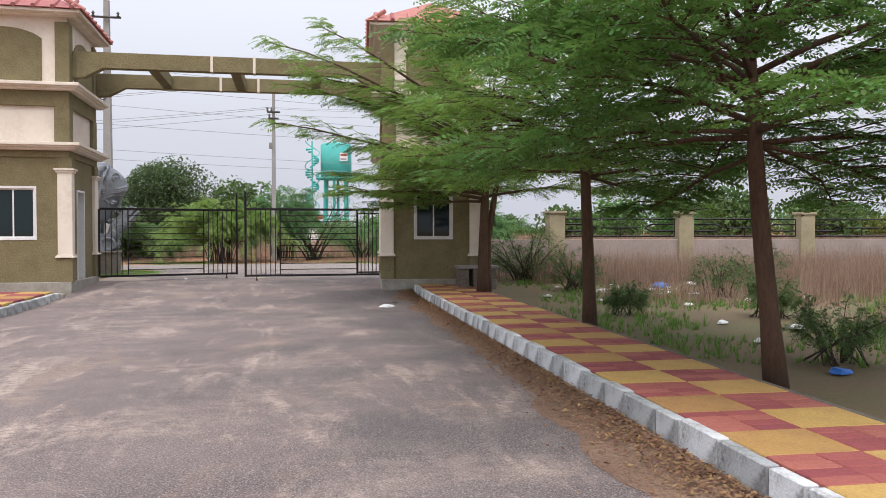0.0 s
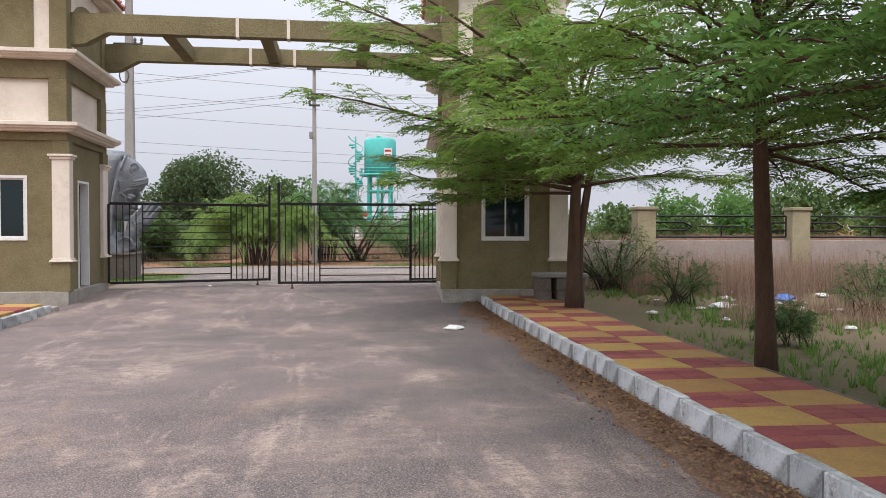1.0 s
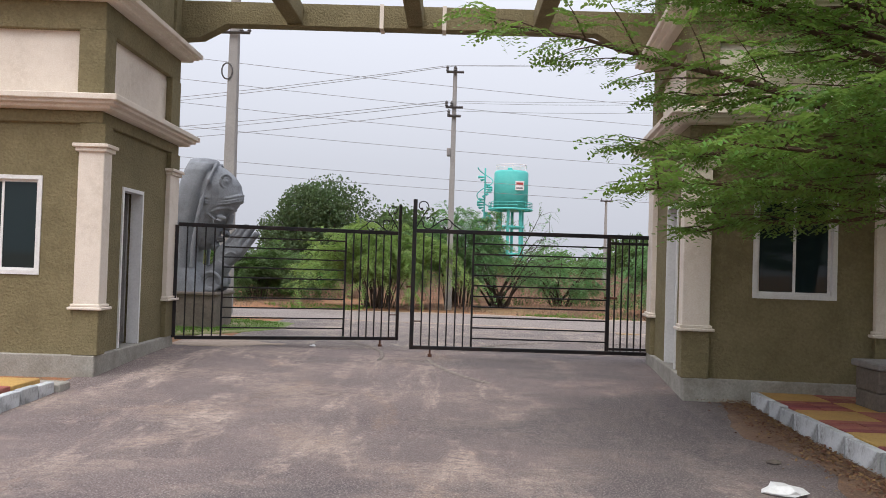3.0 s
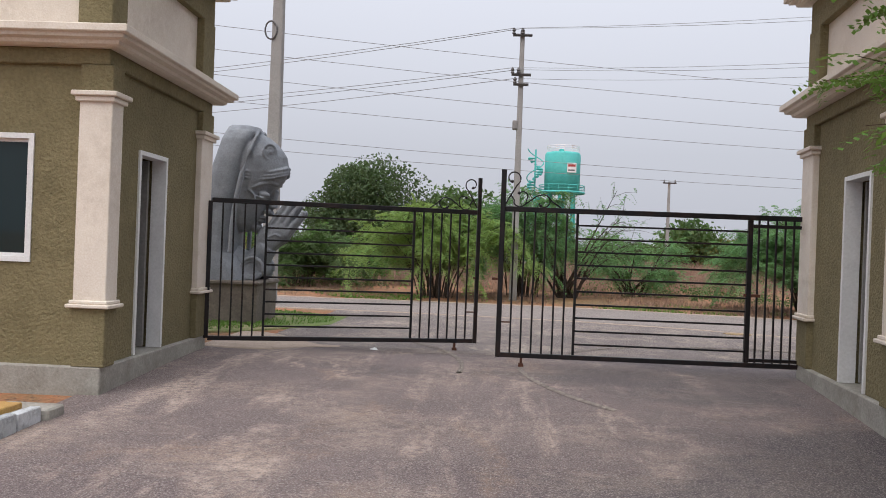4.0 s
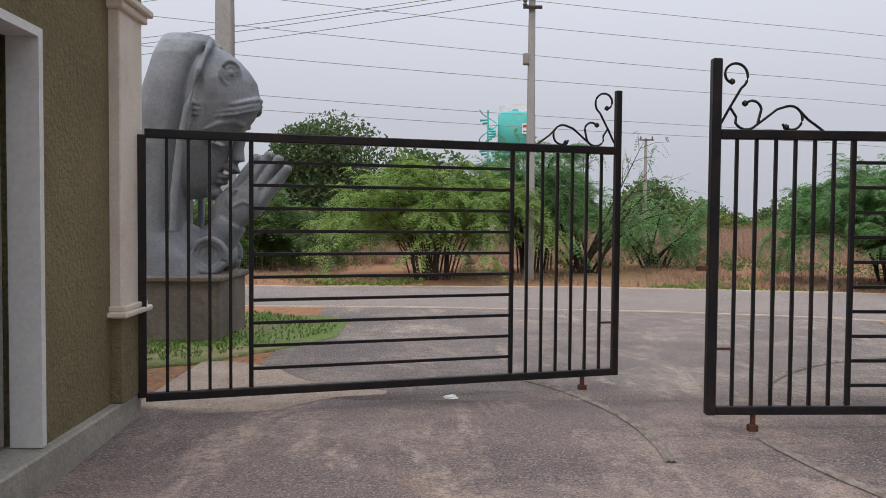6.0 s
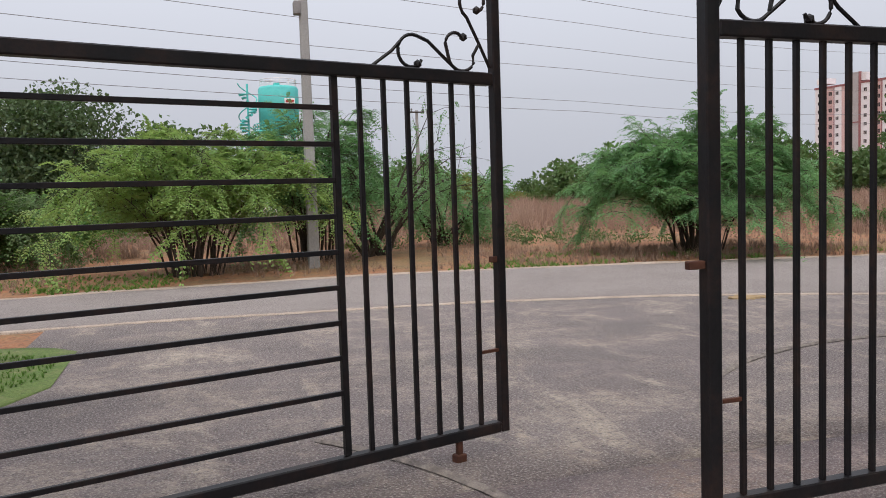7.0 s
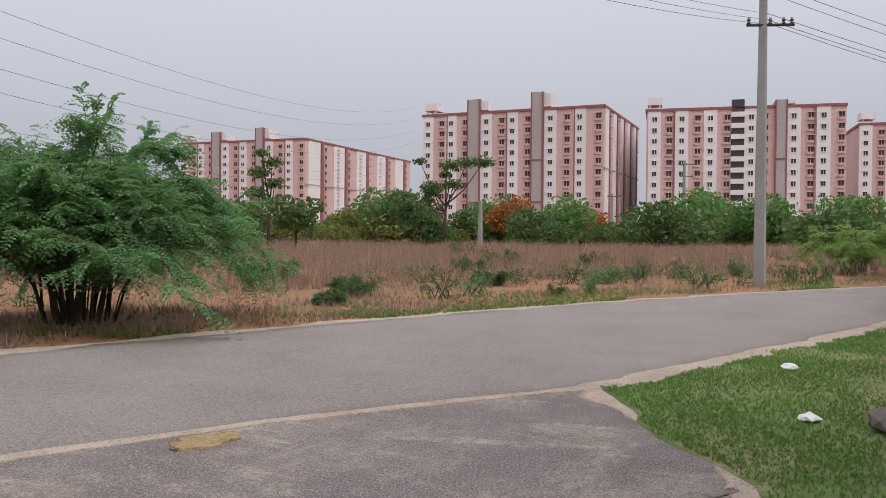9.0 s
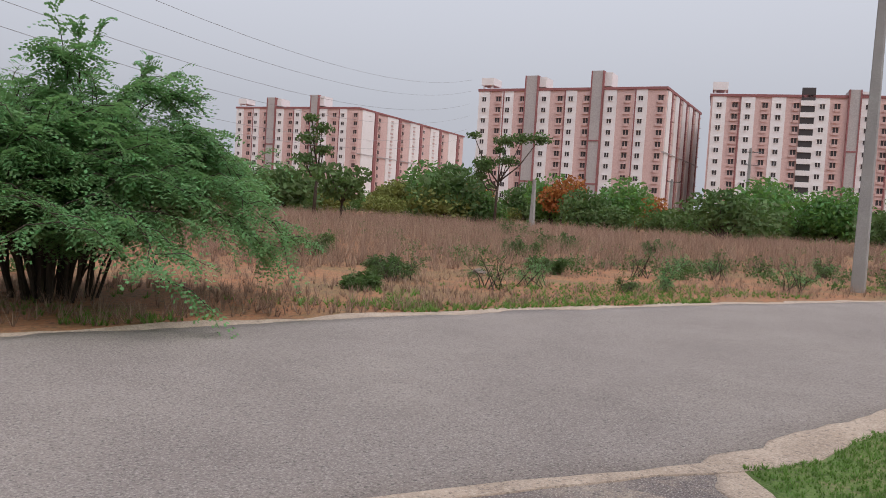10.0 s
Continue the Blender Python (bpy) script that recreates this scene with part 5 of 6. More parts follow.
# nose, lips and chin
tube(bm, [(-4.80, SY, 2.26), (-4.84, SY, 2.10), (-4.85, SY, 1.96), (-4.87, SY, 1.88), (-4.95, SY, 1.85)], [0.06, 0.065, 0.085, 0.095, 0.05], 12)
for dy in (-0.075, 0.075):
    ball(bm, (-4.92, SY + dy, 1.88), (0.07, 0.055, 0.05))
ball(bm, (-5.00, SY, 1.775), (0.075, 0.12, 0.035))
ball(bm, (-5.03, SY, 1.715), (0.07, 0.10, 0.035))
ball(bm, (-5.12, SY, 1.60), (0.10, 0.12, 0.09))
for dy in (-1, 1):
    # rolled hem of the veil
    tube(bm, [(-5.09, SY + dy * 0.14, 3.27), (-5.09, SY + dy * 0.32, 3.14), (-5.16, SY + dy * 0.43, 2.9), (-5.27, SY + dy * 0.47, 2.5), (-5.34, SY + dy * 0.49, 2.12), (-5.40, SY + dy * 0.51, 1.56), (-5.41, SY + dy * 0.52, 1.16)], [0.03, 0.035, 0.04, 0.04, 0.045, 0.045, 0.04], 10)
    # brow, closed lid and lash line
    tube(bm, [(-4.74, SY + dy * 0.10, 2.34), (-4.84, SY + dy * 0.21, 2.38), (-5.0, SY + dy * 0.31, 2.34), (-5.12, SY + dy * 0.35, 2.27)], [0.03, 0.04, 0.035, 0.02], 8)
    ball(bm, (-4.95, SY + dy * 0.235, 2.17), (0.11, 0.065, 0.055), (0, 10, 0))
    tube(bm, [(-4.86, SY + dy * 0.20, 2.14), (-4.96, SY + dy * 0.29, 2.10), (-5.08, SY + dy * 0.33, 2.15), (-5.19, SY + dy * 0.36, 2.25), (-5.23, SY + dy * 0.375, 2.21)], 0.02, 6)
    tube(bm, [(-5.08, SY + dy * 0.33, 2.13), (-5.06, SY + dy * 0.335, 2.02), (-5.02, SY + dy * 0.33, 1.94)], [0.02, 0.018, 0.012], 6)
    # round ornament with two raised rings on the forehead
    for rad, tr in ((0.12, 0.022), (0.065, 0.02), (0.012, 0.035)):
        tube(bm, [(-4.86 + rad * 0.75 * math.cos(a), SY + dy * (0.275 - 0.62 * rad * math.cos(a)), 2.89 + rad * 1.1 * math.sin(a)) for a in [2 * math.pi * q / 22 for q in range(23)]], tr, 6)
    # folded head bands
    for zz, r in ((2.56, 0.028), (2.50, 0.024), (2.45, 0.02)):
        tube(bm, [(-4.595, SY + dy * 0.05, zz + 0.08), (-4.64, SY + dy * 0.18, zz + 0.05), (-4.80, SY + dy * 0.265, zz + 0.0), (-5.0, SY + dy * 0.335, zz - 0.03), (-5.24, SY + dy * 0.395, zz - 0.01)], r, 7)
# joined palms raised before the chin, fingers pointing up and away
for dy in (-0.08, 0.08):
    ball(bm, (-4.86, SY + dy, 1.44), (0.22, 0.085, 0.33), (0, 40, 0))
    ball(bm, (-4.72, SY + dy, 1.52), (0.20, 0.075, 0.26), (0, 40, 0))
    for q, (ex, ez) in enumerate(((-4.62, 1.99), (-4.49, 2.02), (-4.38, 1.98), (-4.29, 1.87))):
        bx, bz = -4.84 + q * 0.085, 1.66 - 0.06 * q
        tube(bm, [(bx, SY + dy, bz), ((bx + ex) / 2, SY + dy * 1.1, (bz + ez) / 2 + 0.01), (ex, SY + dy, ez)], [0.062, 0.056, 0.044], 10)
        ball(bm, (ex, SY + dy, ez), (0.045, 0.045, 0.05))
    # leaf pattern in relief on the back of the hand
    tube(bm, [(-4.92, SY + dy * 2.0, 1.22), (-4.87, SY + dy * 2.15, 1.38), (-4.93, SY + dy * 2.1, 1.52), (-4.83, SY + dy * 2.05, 1.64)], 0.018, 6)
    tube(bm, [(-4.87, SY + dy * 2.1, 1.44), (-4.75, SY + dy * 2.0, 1.50), (-4.66, SY + dy * 1.9, 1.46)], 0.016, 6)
# forearm and broad bangle
tube(bm, [(-5.5, SY, 1.0), (-5.2, SY, 0.98), (-5.02, SY, 1.12), (-4.92, SY, 1.28)], [0.30, 0.22, 0.20, 0.19], 16)
bmesh.ops.create_cone(bm, cap_ends=True, segments=32, radius1=0.165, radius2=0.165, depth=0.66, matrix=Matrix.Translation((-5.08, SY, 0.9)) @ Matrix.Rotation(radians(90), 4, "X"))
for dy in (-0.34, 0.34):
    tube(bm, [(-5.08 + 0.185 * math.cos(a), SY + dy, 0.9 + 0.185 * math.sin(a)) for a in [2 * math.pi * q / 28 for q in range(29)]], 0.035, 8)
    tube(bm, [(-5.08 + 0.13 * math.cos(a), SY + dy, 0.9 + 0.13 * math.sin(a)) for a in [2 * math.pi * q / 28 for q in range(29)]], 0.012, 6)
bmesh.ops.recalc_face_normals(bm, faces=bm.faces)
st = new("statue", mesh_of("statue", bm, STATUE, True))
md = st.modifiers.new("skin", "REMESH")
md.mode, md.voxel_size, md.use_smooth_shade = "VOXEL", 0.014, True
ms = st.modifiers.new("soften", "SMOOTH")
ms.factor, ms.iterations = 0.4, 1
tagged(st, "large grey hooded bust statue with joined palms on a plinth", "statue")
pl = thing("statue_plinth", (-5.5, SY, 0), "stained old cement plinth under the statue", "plinth")
part("plinth_block", boxes((-6.08, -4.90, SY - 0.62, SY + 0.62, -0.05, 0.66), bev=0.03), OLDCEM, pl)
part("plinth_cap", boxes((-6.12, -4.86, SY - 0.66, SY + 0.66, 0.63, 0.70), bev=0.02), OLDCEM, pl)


# ---- power poles ----
def power_pole(base, h, arms, w, label, yaw=0.0, lamp=False, loop=False):
    t = thing("power_pole", base, label, "power pole", "roadside power poles")
    b = Vector(base)
    bm = bmesh.new()
    ring = []
    for z, s in ((-0.3, w), (h, w * 0.55)):
        ring.append([bm.verts.new(b + Vector((sx * s / 2, sy * s * 0.42, z))) for sx, sy in ((-1, -1), (1, -1), (1, 1), (-1, 1))])
    for k in range(4):
        bm.faces.new((ring[0][k], ring[0][(k + 1) % 4], ring[1][(k + 1) % 4], ring[1][k]))
    bm.faces.new(ring[1])
    bm.faces.new(ring[0][::-1])
    bmesh.ops.bevel(bm, geom=[e for e in bm.edges if abs(e.verts[0].co.z - e.verts[1].co.z) > 1], offset=0.02, segments=1, affect="EDGES")
    part("shaft", bm, CONC, t, "grey precast concrete shaft")
    u = Vector((math.cos(radians(yaw)), math.sin(radians(yaw)), 0))
    for z, half, ins in arms:
        p0, p1 = b + u * -half + Vector((0, -w * 0.5, z)), b + u * half + Vector((0, -w * 0.5, z))
        arm = part("cross_arm", tubes(([p0, p1], 0.045), n=4), STEEL, t, "dark steel cross arm")
        for f in ins:
            q = p0.lerp(p1, f)
            part("insulator", tubes(([q, q + Vector((0, 0, 0.05)), q + Vector((0, 0, 0.09)), q + Vector((0, 0, 0.13)), q + Vector((0, 0, 0.2))], [0.018, 0.055, 0.03, 0.055, 0.02]), n=8), STEEL, arm)
    if lamp:
        part("meter_box", boxes((b.x - 0.19, b.x - 0.06, b.y - 0.12, b.y + 0.06, 4.75, 5.0), bev=0.02), GRANITE, t)
    if loop:
        part("cable_coil", tubes(([b + Vector((-0.13 + 0.13 * math.cos(a), -0.12, 6.0 + 0.2 * math.sin(a))) for a in np.linspace(0, 6.2, 18)], 0.02), n=5), STEEL, t)
    return t


power_pole((-0.43, 35.2, 0), 7.5, ((7.37, 0.27, (0.05, 0.5)), (6.27, 0.27, (0.05, 0.35)), (6.0, 0.21, (0.1,))), 0.22, "grey concrete power pole across the road", 0, True)
power_pole((-5.92, 30.1, 0), 9.2, ((8.6, 0.5, (0.1, 0.9)), (6.95, 0.42, (0.75, 0.98))), 0.34, "tall grey concrete power pole behind the statue", 0, False, True)
power_pole((22.9, 27.1, 0), 8.6, ((7.75, 0.5, (0.06, 0.94)), (6.95, 0.62, (0.05, 0.5, 0.78, 0.95))), 0.36, "grey concrete power pole on the road shoulder", -65)
power_pole((9.4, 62.0, 0), 5.9, ((5.8, 0.4, (0.1, 0.9)),), 0.24, "distant grey power pole", 0)
power_pole((68.0, 58.0, 0), 4.6, (), 0.5, "pale bare concrete post in the dry field", 0)
power_pole((108.0, 48.0, 0), 11.5, ((11.0, 1.2, (0.05, 0.5, 0.95)), (9.4, 0.9, (0.1, 0.9))), 0.6, "distant power pole before the flats", -60)
power_pole((96.0, 54.0, 0), 6.6, ((6.3, 0.8, (0.05, 0.95)),), 0.5, "distant short power pole before the flats", -60)

pw = [(-0.67, 35.05, 7.55), (-0.43, 35.05, 7.55), (-0.67, 35.05, 6.45), (-0.53, 35.05, 6.4), (-0.62, 35.05, 6.15)]
ends = [(22.4, 26.9, 7.9), (23.3, 27.0, 7.9), (22.3, 26.9, 7.1), (22.9, 27.0, 7.1), (23.4, 27.0, 7.1)]
for k, (p, q) in enumerate(zip(pw, ends)):
    wire_curve("power_line", sag(p, q, 0.45 + 0.06 * k), 0.006, WIRE, "thin sagging overhead wire", "wire")
    wire_curve("power_line", sag(p, (-46 + k * 0.2, 52 + 0.3 * k, 8.0 - 0.35 * k), 0.9), 0.009, WIRE, "thin sagging overhead wire", "wire")
    wire_curve("power_line", sag(q, (64 + 0.4 * k, 4.0, 8.2 - 0.3 * k), 0.8), 0.009, WIRE, "thin sagging overhead wire", "wire")
for k, (z0, z1, z2) in enumerate(((9.85, 10.0, 19), (8.9, 8.95, 17.5), (7.9, 7.75, 15.8), (6.9, 6.85, 14.2), (5.6, 5.4, 12.5), (5.1, 4.95, 11.5))):
    pts = sag((-70, 23.5, z0 + 3.0), (-12, 44, z0), 0.4, 8)[:-1] + sag((-12, 44, z0), (15, 53.5, z1), 0.12, 8)[:-1] + sag((15, 53.5, z1), (95, 81.8, z2), 2.2, 16)
    wire_curve("transmission_line", pts, 0.011, WIRE, "long overhead cable crossing the field", "wire")

# ---- water tank ----
wt = thing("water_tank", (3.4, 69.6, 0), "turquoise overhead water tank on a braced frame with stairs", "water tank")
TX, TY = 3.4, 69.6


def ring_pts(r, z, k=24, a0=0.0, a1=2 * math.pi):
    return [(TX + r * math.cos(a0 + (a1 - a0) * q / k), TY + r * math.sin(a0 + (a1 - a0) * q / k), z) for q in range(k + 1)]


bm = bmesh.new()
tube(bm, [(TX, TY, 5.75), (TX, TY, 5.9), (TX, TY, 5.91), (TX, TY, 8.85), (TX, TY, 9.0)], [0.9, 1.36, 1.40, 1.40, 1.30], 32)
bmesh.ops.recalc_face_normals(bm, faces=bm.faces)
part("tank_drum", bm, TEAL, wt, "turquoise cylindrical drum", True)
part("roof_hatch", boxes((TX - 0.3, TX + 0.1, TY - 0.3, TY + 0.3, 8.98, 9.3), bev=0.02), TEAL, wt)
for k in range(6):
    a = 2 * math.pi * k / 6 + 0.3
    part("leg", tubes(([(TX + 1.15 * math.cos(a), TY + 1.15 * math.sin(a), -0.1), (TX + 1.05 * math.cos(a), TY + 1.05 * math.sin(a), 5.8)], 0.13), n=8), TEAL, wt)
for z in (2.2, 4.4):
    part("brace_ring", tubes((ring_pts(1.1, z), 0.11), n=6), TEAL, wt)
part("gallery", tubes((ring_pts(1.75, 5.85), 0.09), n=6), TEAL, wt)
gal = part("gallery_rail", tubes((ring_pts(1.78, 6.4), 0.03), (ring_pts(1.78, 6.15), 0.025), *[([p, (p[0], p[1], 6.4)], 0.025) for p in ring_pts(1.78, 5.85, 14)], n=5), TEAL, wt)
part("roof_rail", tubes((ring_pts(1.25, 9.5), 0.025), (ring_pts(1.25, 9.35), 0.02), *[([p, (p[0], p[1], 9.5)], 0.022) for p in ring_pts(1.25, 9.05, 12)], n=5), OFFW, wt)
stair = part("stair_mast", tubes(([(TX - 2.15, TY - 0.2, 0), (TX - 2.15, TY - 0.2, 9.2)], 0.07), n=8), TEAL, wt)
for k in range(40):
    a, z = k * 0.55, 0.3 + k * 0.21
    c = Vector((TX - 2.15, TY - 0.2, z))
    part("tread", tubes(([c, c + Vector((0.62 * math.cos(a), 0.62 * math.sin(a), 0))], [0.05, 0.13]), n=4), TEAL, stair)
part("stair_rail", tubes(([(TX - 2.15 + 0.64 * math.cos(k * 0.275), TY - 0.2 + 0.64 * math.sin(k * 0.275), 0.95 + k * 0.105) for k in range(80)], 0.045), n=5), TEAL, stair)
part("sign_board", boxes((TX + 0.25, TX + 0.95, TY - 1.44, TY - 1.40, 7.35, 8.1)), OFFW, wt, "white painted panel")
part("sign_bar", boxes((TX + 0.32, TX + 0.88, TY - 1.45, TY - 1.44, 7.8, 7.98)), REDPAINT, wt, "red lettering band")
part("sign_bar", boxes((TX + 0.32, TX + 0.84, TY - 1.45, TY - 1.44, 7.48, 7.58)), STEEL, wt)
wt.location, wt.scale = (5.15, 89.5, 0), (1.2, 1.2, 1.2)
pump = thing("pump_room", (1.2, 68.0, 0), "small red-roofed pump room below the tank", "shed")
part("wall", boxes((-0.2, 2.6, 67.2, 69.0, -0.1, 2.3)), OFFW, pump)
part("roof", boxes((-0.5, 2.9, 66.9, 69.3, 2.3, 2.6), bev=0.05), REDPAINT, pump)

# ---- bench by the gatehouse ----
be = thing("stone_bench", (4.6, 18.75, 0), "granite slab bench on three cement block supports", "bench")
part("slab", boxes((3.98, 4.92, 18.42, 18.98, 0.44, 0.51), bev=0.014), GRANITE, be, "grey granite slab top")
for x in (4.01, 4.33, 4.65):
    for k in range(2):
        part("block", boxes((x, x + 0.22, 18.44 + 0.02 * k, 18.92, -0.03 + k * 0.235, 0.2 + k * 0.235), bev=0.012), OLDCEM, be, "rough cement block")

# ---- compound wall with rail panels ----
cw = thing("compound_wall", (12, 23.1, 0), "faded compound wall topped by posts and iron rail panels", "boundary wall", kind="structure")
part("wall_base", boxes((4.9, 60, 23.05, 23.25, -0.25, 1.05), bev=0.01), FENCE, cw, "faded pinkish rendered wall")
for k in range(13):
    x = 7.85 + 4.05 * k
    p = part("post", boxes((x - 0.24, x + 0.24, 22.95, 23.35, -0.25, 1.80), bev=0.012), POSTY, cw, "buff painted square post")
    part("post_cap", boxes((x - 0.28, x + 0.28, 22.91, 23.39, 1.80, 1.88), bev=0.012), POSTY, p)
    x0, x1 = x + 0.3, x + 3.75
    m = (x0 + x1) / 2
    pan = part("rail_panel", tubes(*[([(a, 23.15, z0), (b, 23.15, z1)], 0.024) for a, b, z0, z1 in (
        (x0, x1, 1.14, 1.14), (x0, x1, 1.66, 1.66), (x0, x0, 1.14, 1.66), (x1, x1, 1.14, 1.66), (x0, x0 + 0.75, 1.5, 1.5), (x0, x0 + 0.75, 1.3, 1.3), (x0 + 0.75, x0 + 0.95, 1.5, 1.4), (x0 + 0.75, x0 + 0.95, 1.3, 1.4),
        (x1, x1 - 0.75, 1.5, 1.5), (x1, x1 - 0.75, 1.3, 1.3), (x1 - 0.75, x1 - 0.95, 1.5, 1.4), (x1 - 0.75, x1 - 0.95, 1.3, 1.4), (m - 0.6, m + 0.6, 1.4, 1.4), (m, m, 1.14, 1.4))], n=4), IRON, cw, "dark iron rail panel with pointed bars")

# ---- distant flats ----
def window_mesh(name, w, h, hood):
    bm = bmesh.new()
    box(bm, -w / 2, w / 2, -0.05, 0.25, 0, h)
    n0 = len(bm.faces)
    if hood:
        box(bm, -w / 2 - 0.2, w / 2 + 0.25, -0.55, 0.2, h, h + 0.14)
        box(bm, -w / 2 - 0.35, -w / 2 - 0.05, -0.35, 0.2, -0.5, 0.05)
        box(bm, -w / 2, w / 2, -0.35, 0.2, -0.55, 0.0)
    else:
        box(bm, -w / 2 - 0.15, w / 2 + 0.15, -0.3, 0.2, h, h + 0.1)
        box(bm, -w / 2 - 0.1, w / 2 + 0.1, -0.12, 0.2, -0.1, 0.0)
    box(bm, -0.05, 0.05, -0.1, 0.2, 0.02, h - 0.02)
    me = mesh_of(name, bm, FARPANE)
    me.materials.append(PINK if hood else OFFW)
    for p in me.polygons:
        p.material_index = 0 if p.index < n0 else 1
    return me


WIN_S, WIN_L = window_mesh("window", 1.0, 1.05, False), window_mesh("window", 1.15, 1.2, True)


def flats(p0, p1, depth, top, cols, towers, side_cols, label, balc=None):
    p0, p1 = Vector((*p0, 0)), Vector((*p1, 0))
    Lf = (p1 - p0).length
    u = (p1 - p0).normalized()
    v = Vector((-u.y, u.x, 0))
    if v.dot(p0 - Vector((0, 24, 0))) < 0:
        v = -v
    R = Matrix(((u.x, v.x, 0, p0.x), (u.y, v.y, 0, p0.y), (0, 0, 1, 0), (0, 0, 0, 1)))
    h = thing("apartment_block", p0, label, "apartment block", "distant housing blocks")

    def P(name, items, m, lab=""):
        bm = boxes(*items)
        bm.transform(R)
        bmesh.ops.recalc_face_normals(bm, faces=bm.faces)
        return part(name, bm, m, h, lab)

    P("wall", [(0, Lf, 0, depth, -1, top)], PINK, "pink rendered facade")
    P("parapet", [(-0.3, Lf + 0.3, -0.3, depth + 0.3, top, top + 0.6)], MAROON, "maroon parapet band")
    st_h = 2.62
    rows = int((top - 1.2) // st_h)
    for f, big in cols:
        if not big:
            P("white_band", [(f * Lf - 1.5, f * Lf + 1.5, -0.18, 0.5, -1, top)], OFFW, "off-white vertical band")
    for f in (0.145, 0.487, 0.85):
        P("drain_strip", [(f * Lf - 0.15, f * Lf + 0.15, -0.26, 0.3, 0, top)], MAROON)
    for r in range(rows):
        z = top - 1.0 - (r + 1) * st_h + 1.1
        for f, big in cols:
            ob = hang(new("window", WIN_L if big else WIN_S), h)
            ob.matrix_basis = R @ Matrix.Translation((f * Lf, -0.16 if not big else 0.0, z))
        for g, big in side_cols:
            ob = hang(new("window", WIN_L if big else WIN_S), h)
            ob.matrix_basis = R @ Matrix.Translation((Lf, g * depth, z)) @ Matrix.Rotation(radians(90), 4, "Z")
    for a, b, hh in towers:
        P("stair_tower", [(a * Lf, b * Lf, -0.6, 6, -1, top + hh)], GREYW, "grey stair tower")
        P("tower_edge", [(a * Lf - 0.1, a * Lf + 0.2, -0.75, 0.5, -1, top + hh), (b * Lf - 0.2, b * Lf + 0.1, -0.75, 0.5, -1, top + hh)], MAROON)
        P("tank_room", [(a * Lf + 0.8, b * Lf + 1.8, 0.2, 5, top + 0.9, top + hh - 0.3)], OFFW, "white roof tank room")
        for z in (top * 0.3, top * 0.62):
            P("tower_band", [(a * Lf, b * Lf, -0.72, 0.2, z, z + 0.35)], MAROON)
    P("roof_room", [(0.2, 3.6, 0.3, 5, top + 1.6, top + 3.4), (0.6, 1.0, 0.6, 1.0, top, top + 1.7), (2.8, 3.2, 0.6, 1.0, top, top + 1.7)], OFFW)
    # gable bands
    for k in range(5):
        g = (k + 0.12) * depth / 5
        P("side_band", [(Lf - 0.3, Lf + 0.2, g, g + depth * 0.09, -1, top)], OFFW)
        P("side_strip", [(Lf - 0.3, Lf + 0.35, g + depth * 0.095, g + depth * 0.115, -1, top)], MAROON)
    for z in (top * 0.55,):
        P("side_ledge", [(Lf - 0.3, Lf + 0.3, 0, depth, z, z + 0.3)], GREYW)
    if balc:
        a, b = balc
        # no hollow is cut: a dark slab gives the balconies' shaded depth
        P("balcony_shade", [(a * Lf, b * Lf, -0.3, 0.4, -1, top + 2.2)], FARPANE, "dark slab coloured as the shaded depth of the balcony stack")
        for r in range(rows + 1):
            z = top - 1.0 - r * st_h
            P("balcony_front", [(a * Lf - 0.1, b * Lf + 0.1, -0.8, 0.3, z - 0.9, z + 0.25)], OFFW, "white balcony parapet")
    return h


COLS_A = ((0.031, 0), (0.113, 1), (0.168, 0), (0.251, 1), (0.372, 0), (0.459, 1), (0.517, 0), (0.602, 1), (0.724, 0), (0.812, 1), (0.877, 0), (0.974, 1))
COLS_B = ((0.043, 0), (0.121, 1), (0.186, 0), (0.269, 1), (0.334, 0), (0.419, 1), (0.54, 0), (0.61, 1), (0.75, 0), (0.833, 1), (0.894, 0), (0.98, 1))
SIDE = ((0.16, 1), (0.36, 1), (0.56, 0), (0.76, 1), (0.95, 1))
TOW = ((0.268, 0.337, 3.6), (0.624, 0.685, 4.4))
flats((176.9, 128.9), (181.2, 82.7), 43, 31.6, COLS_A, TOW, SIDE, "pink and white ten-storey apartment block")
flats((194.0, 76.2), (204.6, 33.4), 30, 31.8, COLS_B, ((0.66, 0.715, 1.8),), SIDE, "pink and white apartment block with a balcony stack", (0.44, 0.505))
flats((194.0, 234.2), (200.5, 186.3), 82, 31.4, COLS_A, TOW, SIDE + ((0.08, 0), (0.26, 1), (0.46, 1), (0.66, 1), (0.86, 0)), "long pink and white apartment block further away")
flats((233.7, 31.5), (243.0, -12.0), 34, 30.8, COLS_A, TOW, SIDE, "pink and white apartment block at the edge of the estate")

# ---- litter ----
def scrap(name, at, s, m, seed, label, cat, flat=0.4):
    bm = bmesh.new()
    bmesh.ops.create_icosphere(bm, subdivisions=2, radius=s)
    for v in bm.verts:
        k = 1 + 0.5 * noise.noise(v.co / s * 1.3 + Vector((seed, 0, 0)))
        v.co = Vector((v.co.x * k, v.co.y * k * 0.8, max(v.co.z * k * flat, -s * 0.1)))
    bm.transform(Matrix.Translation((at[0], at[1], float(gz(*at)) + s * 0.1 * (flat > 0.2) + (0.02 if at[0] > 4.4 else 0.006))))
    return tagged(new(name, mesh_of(name, bm, m)), label, cat)


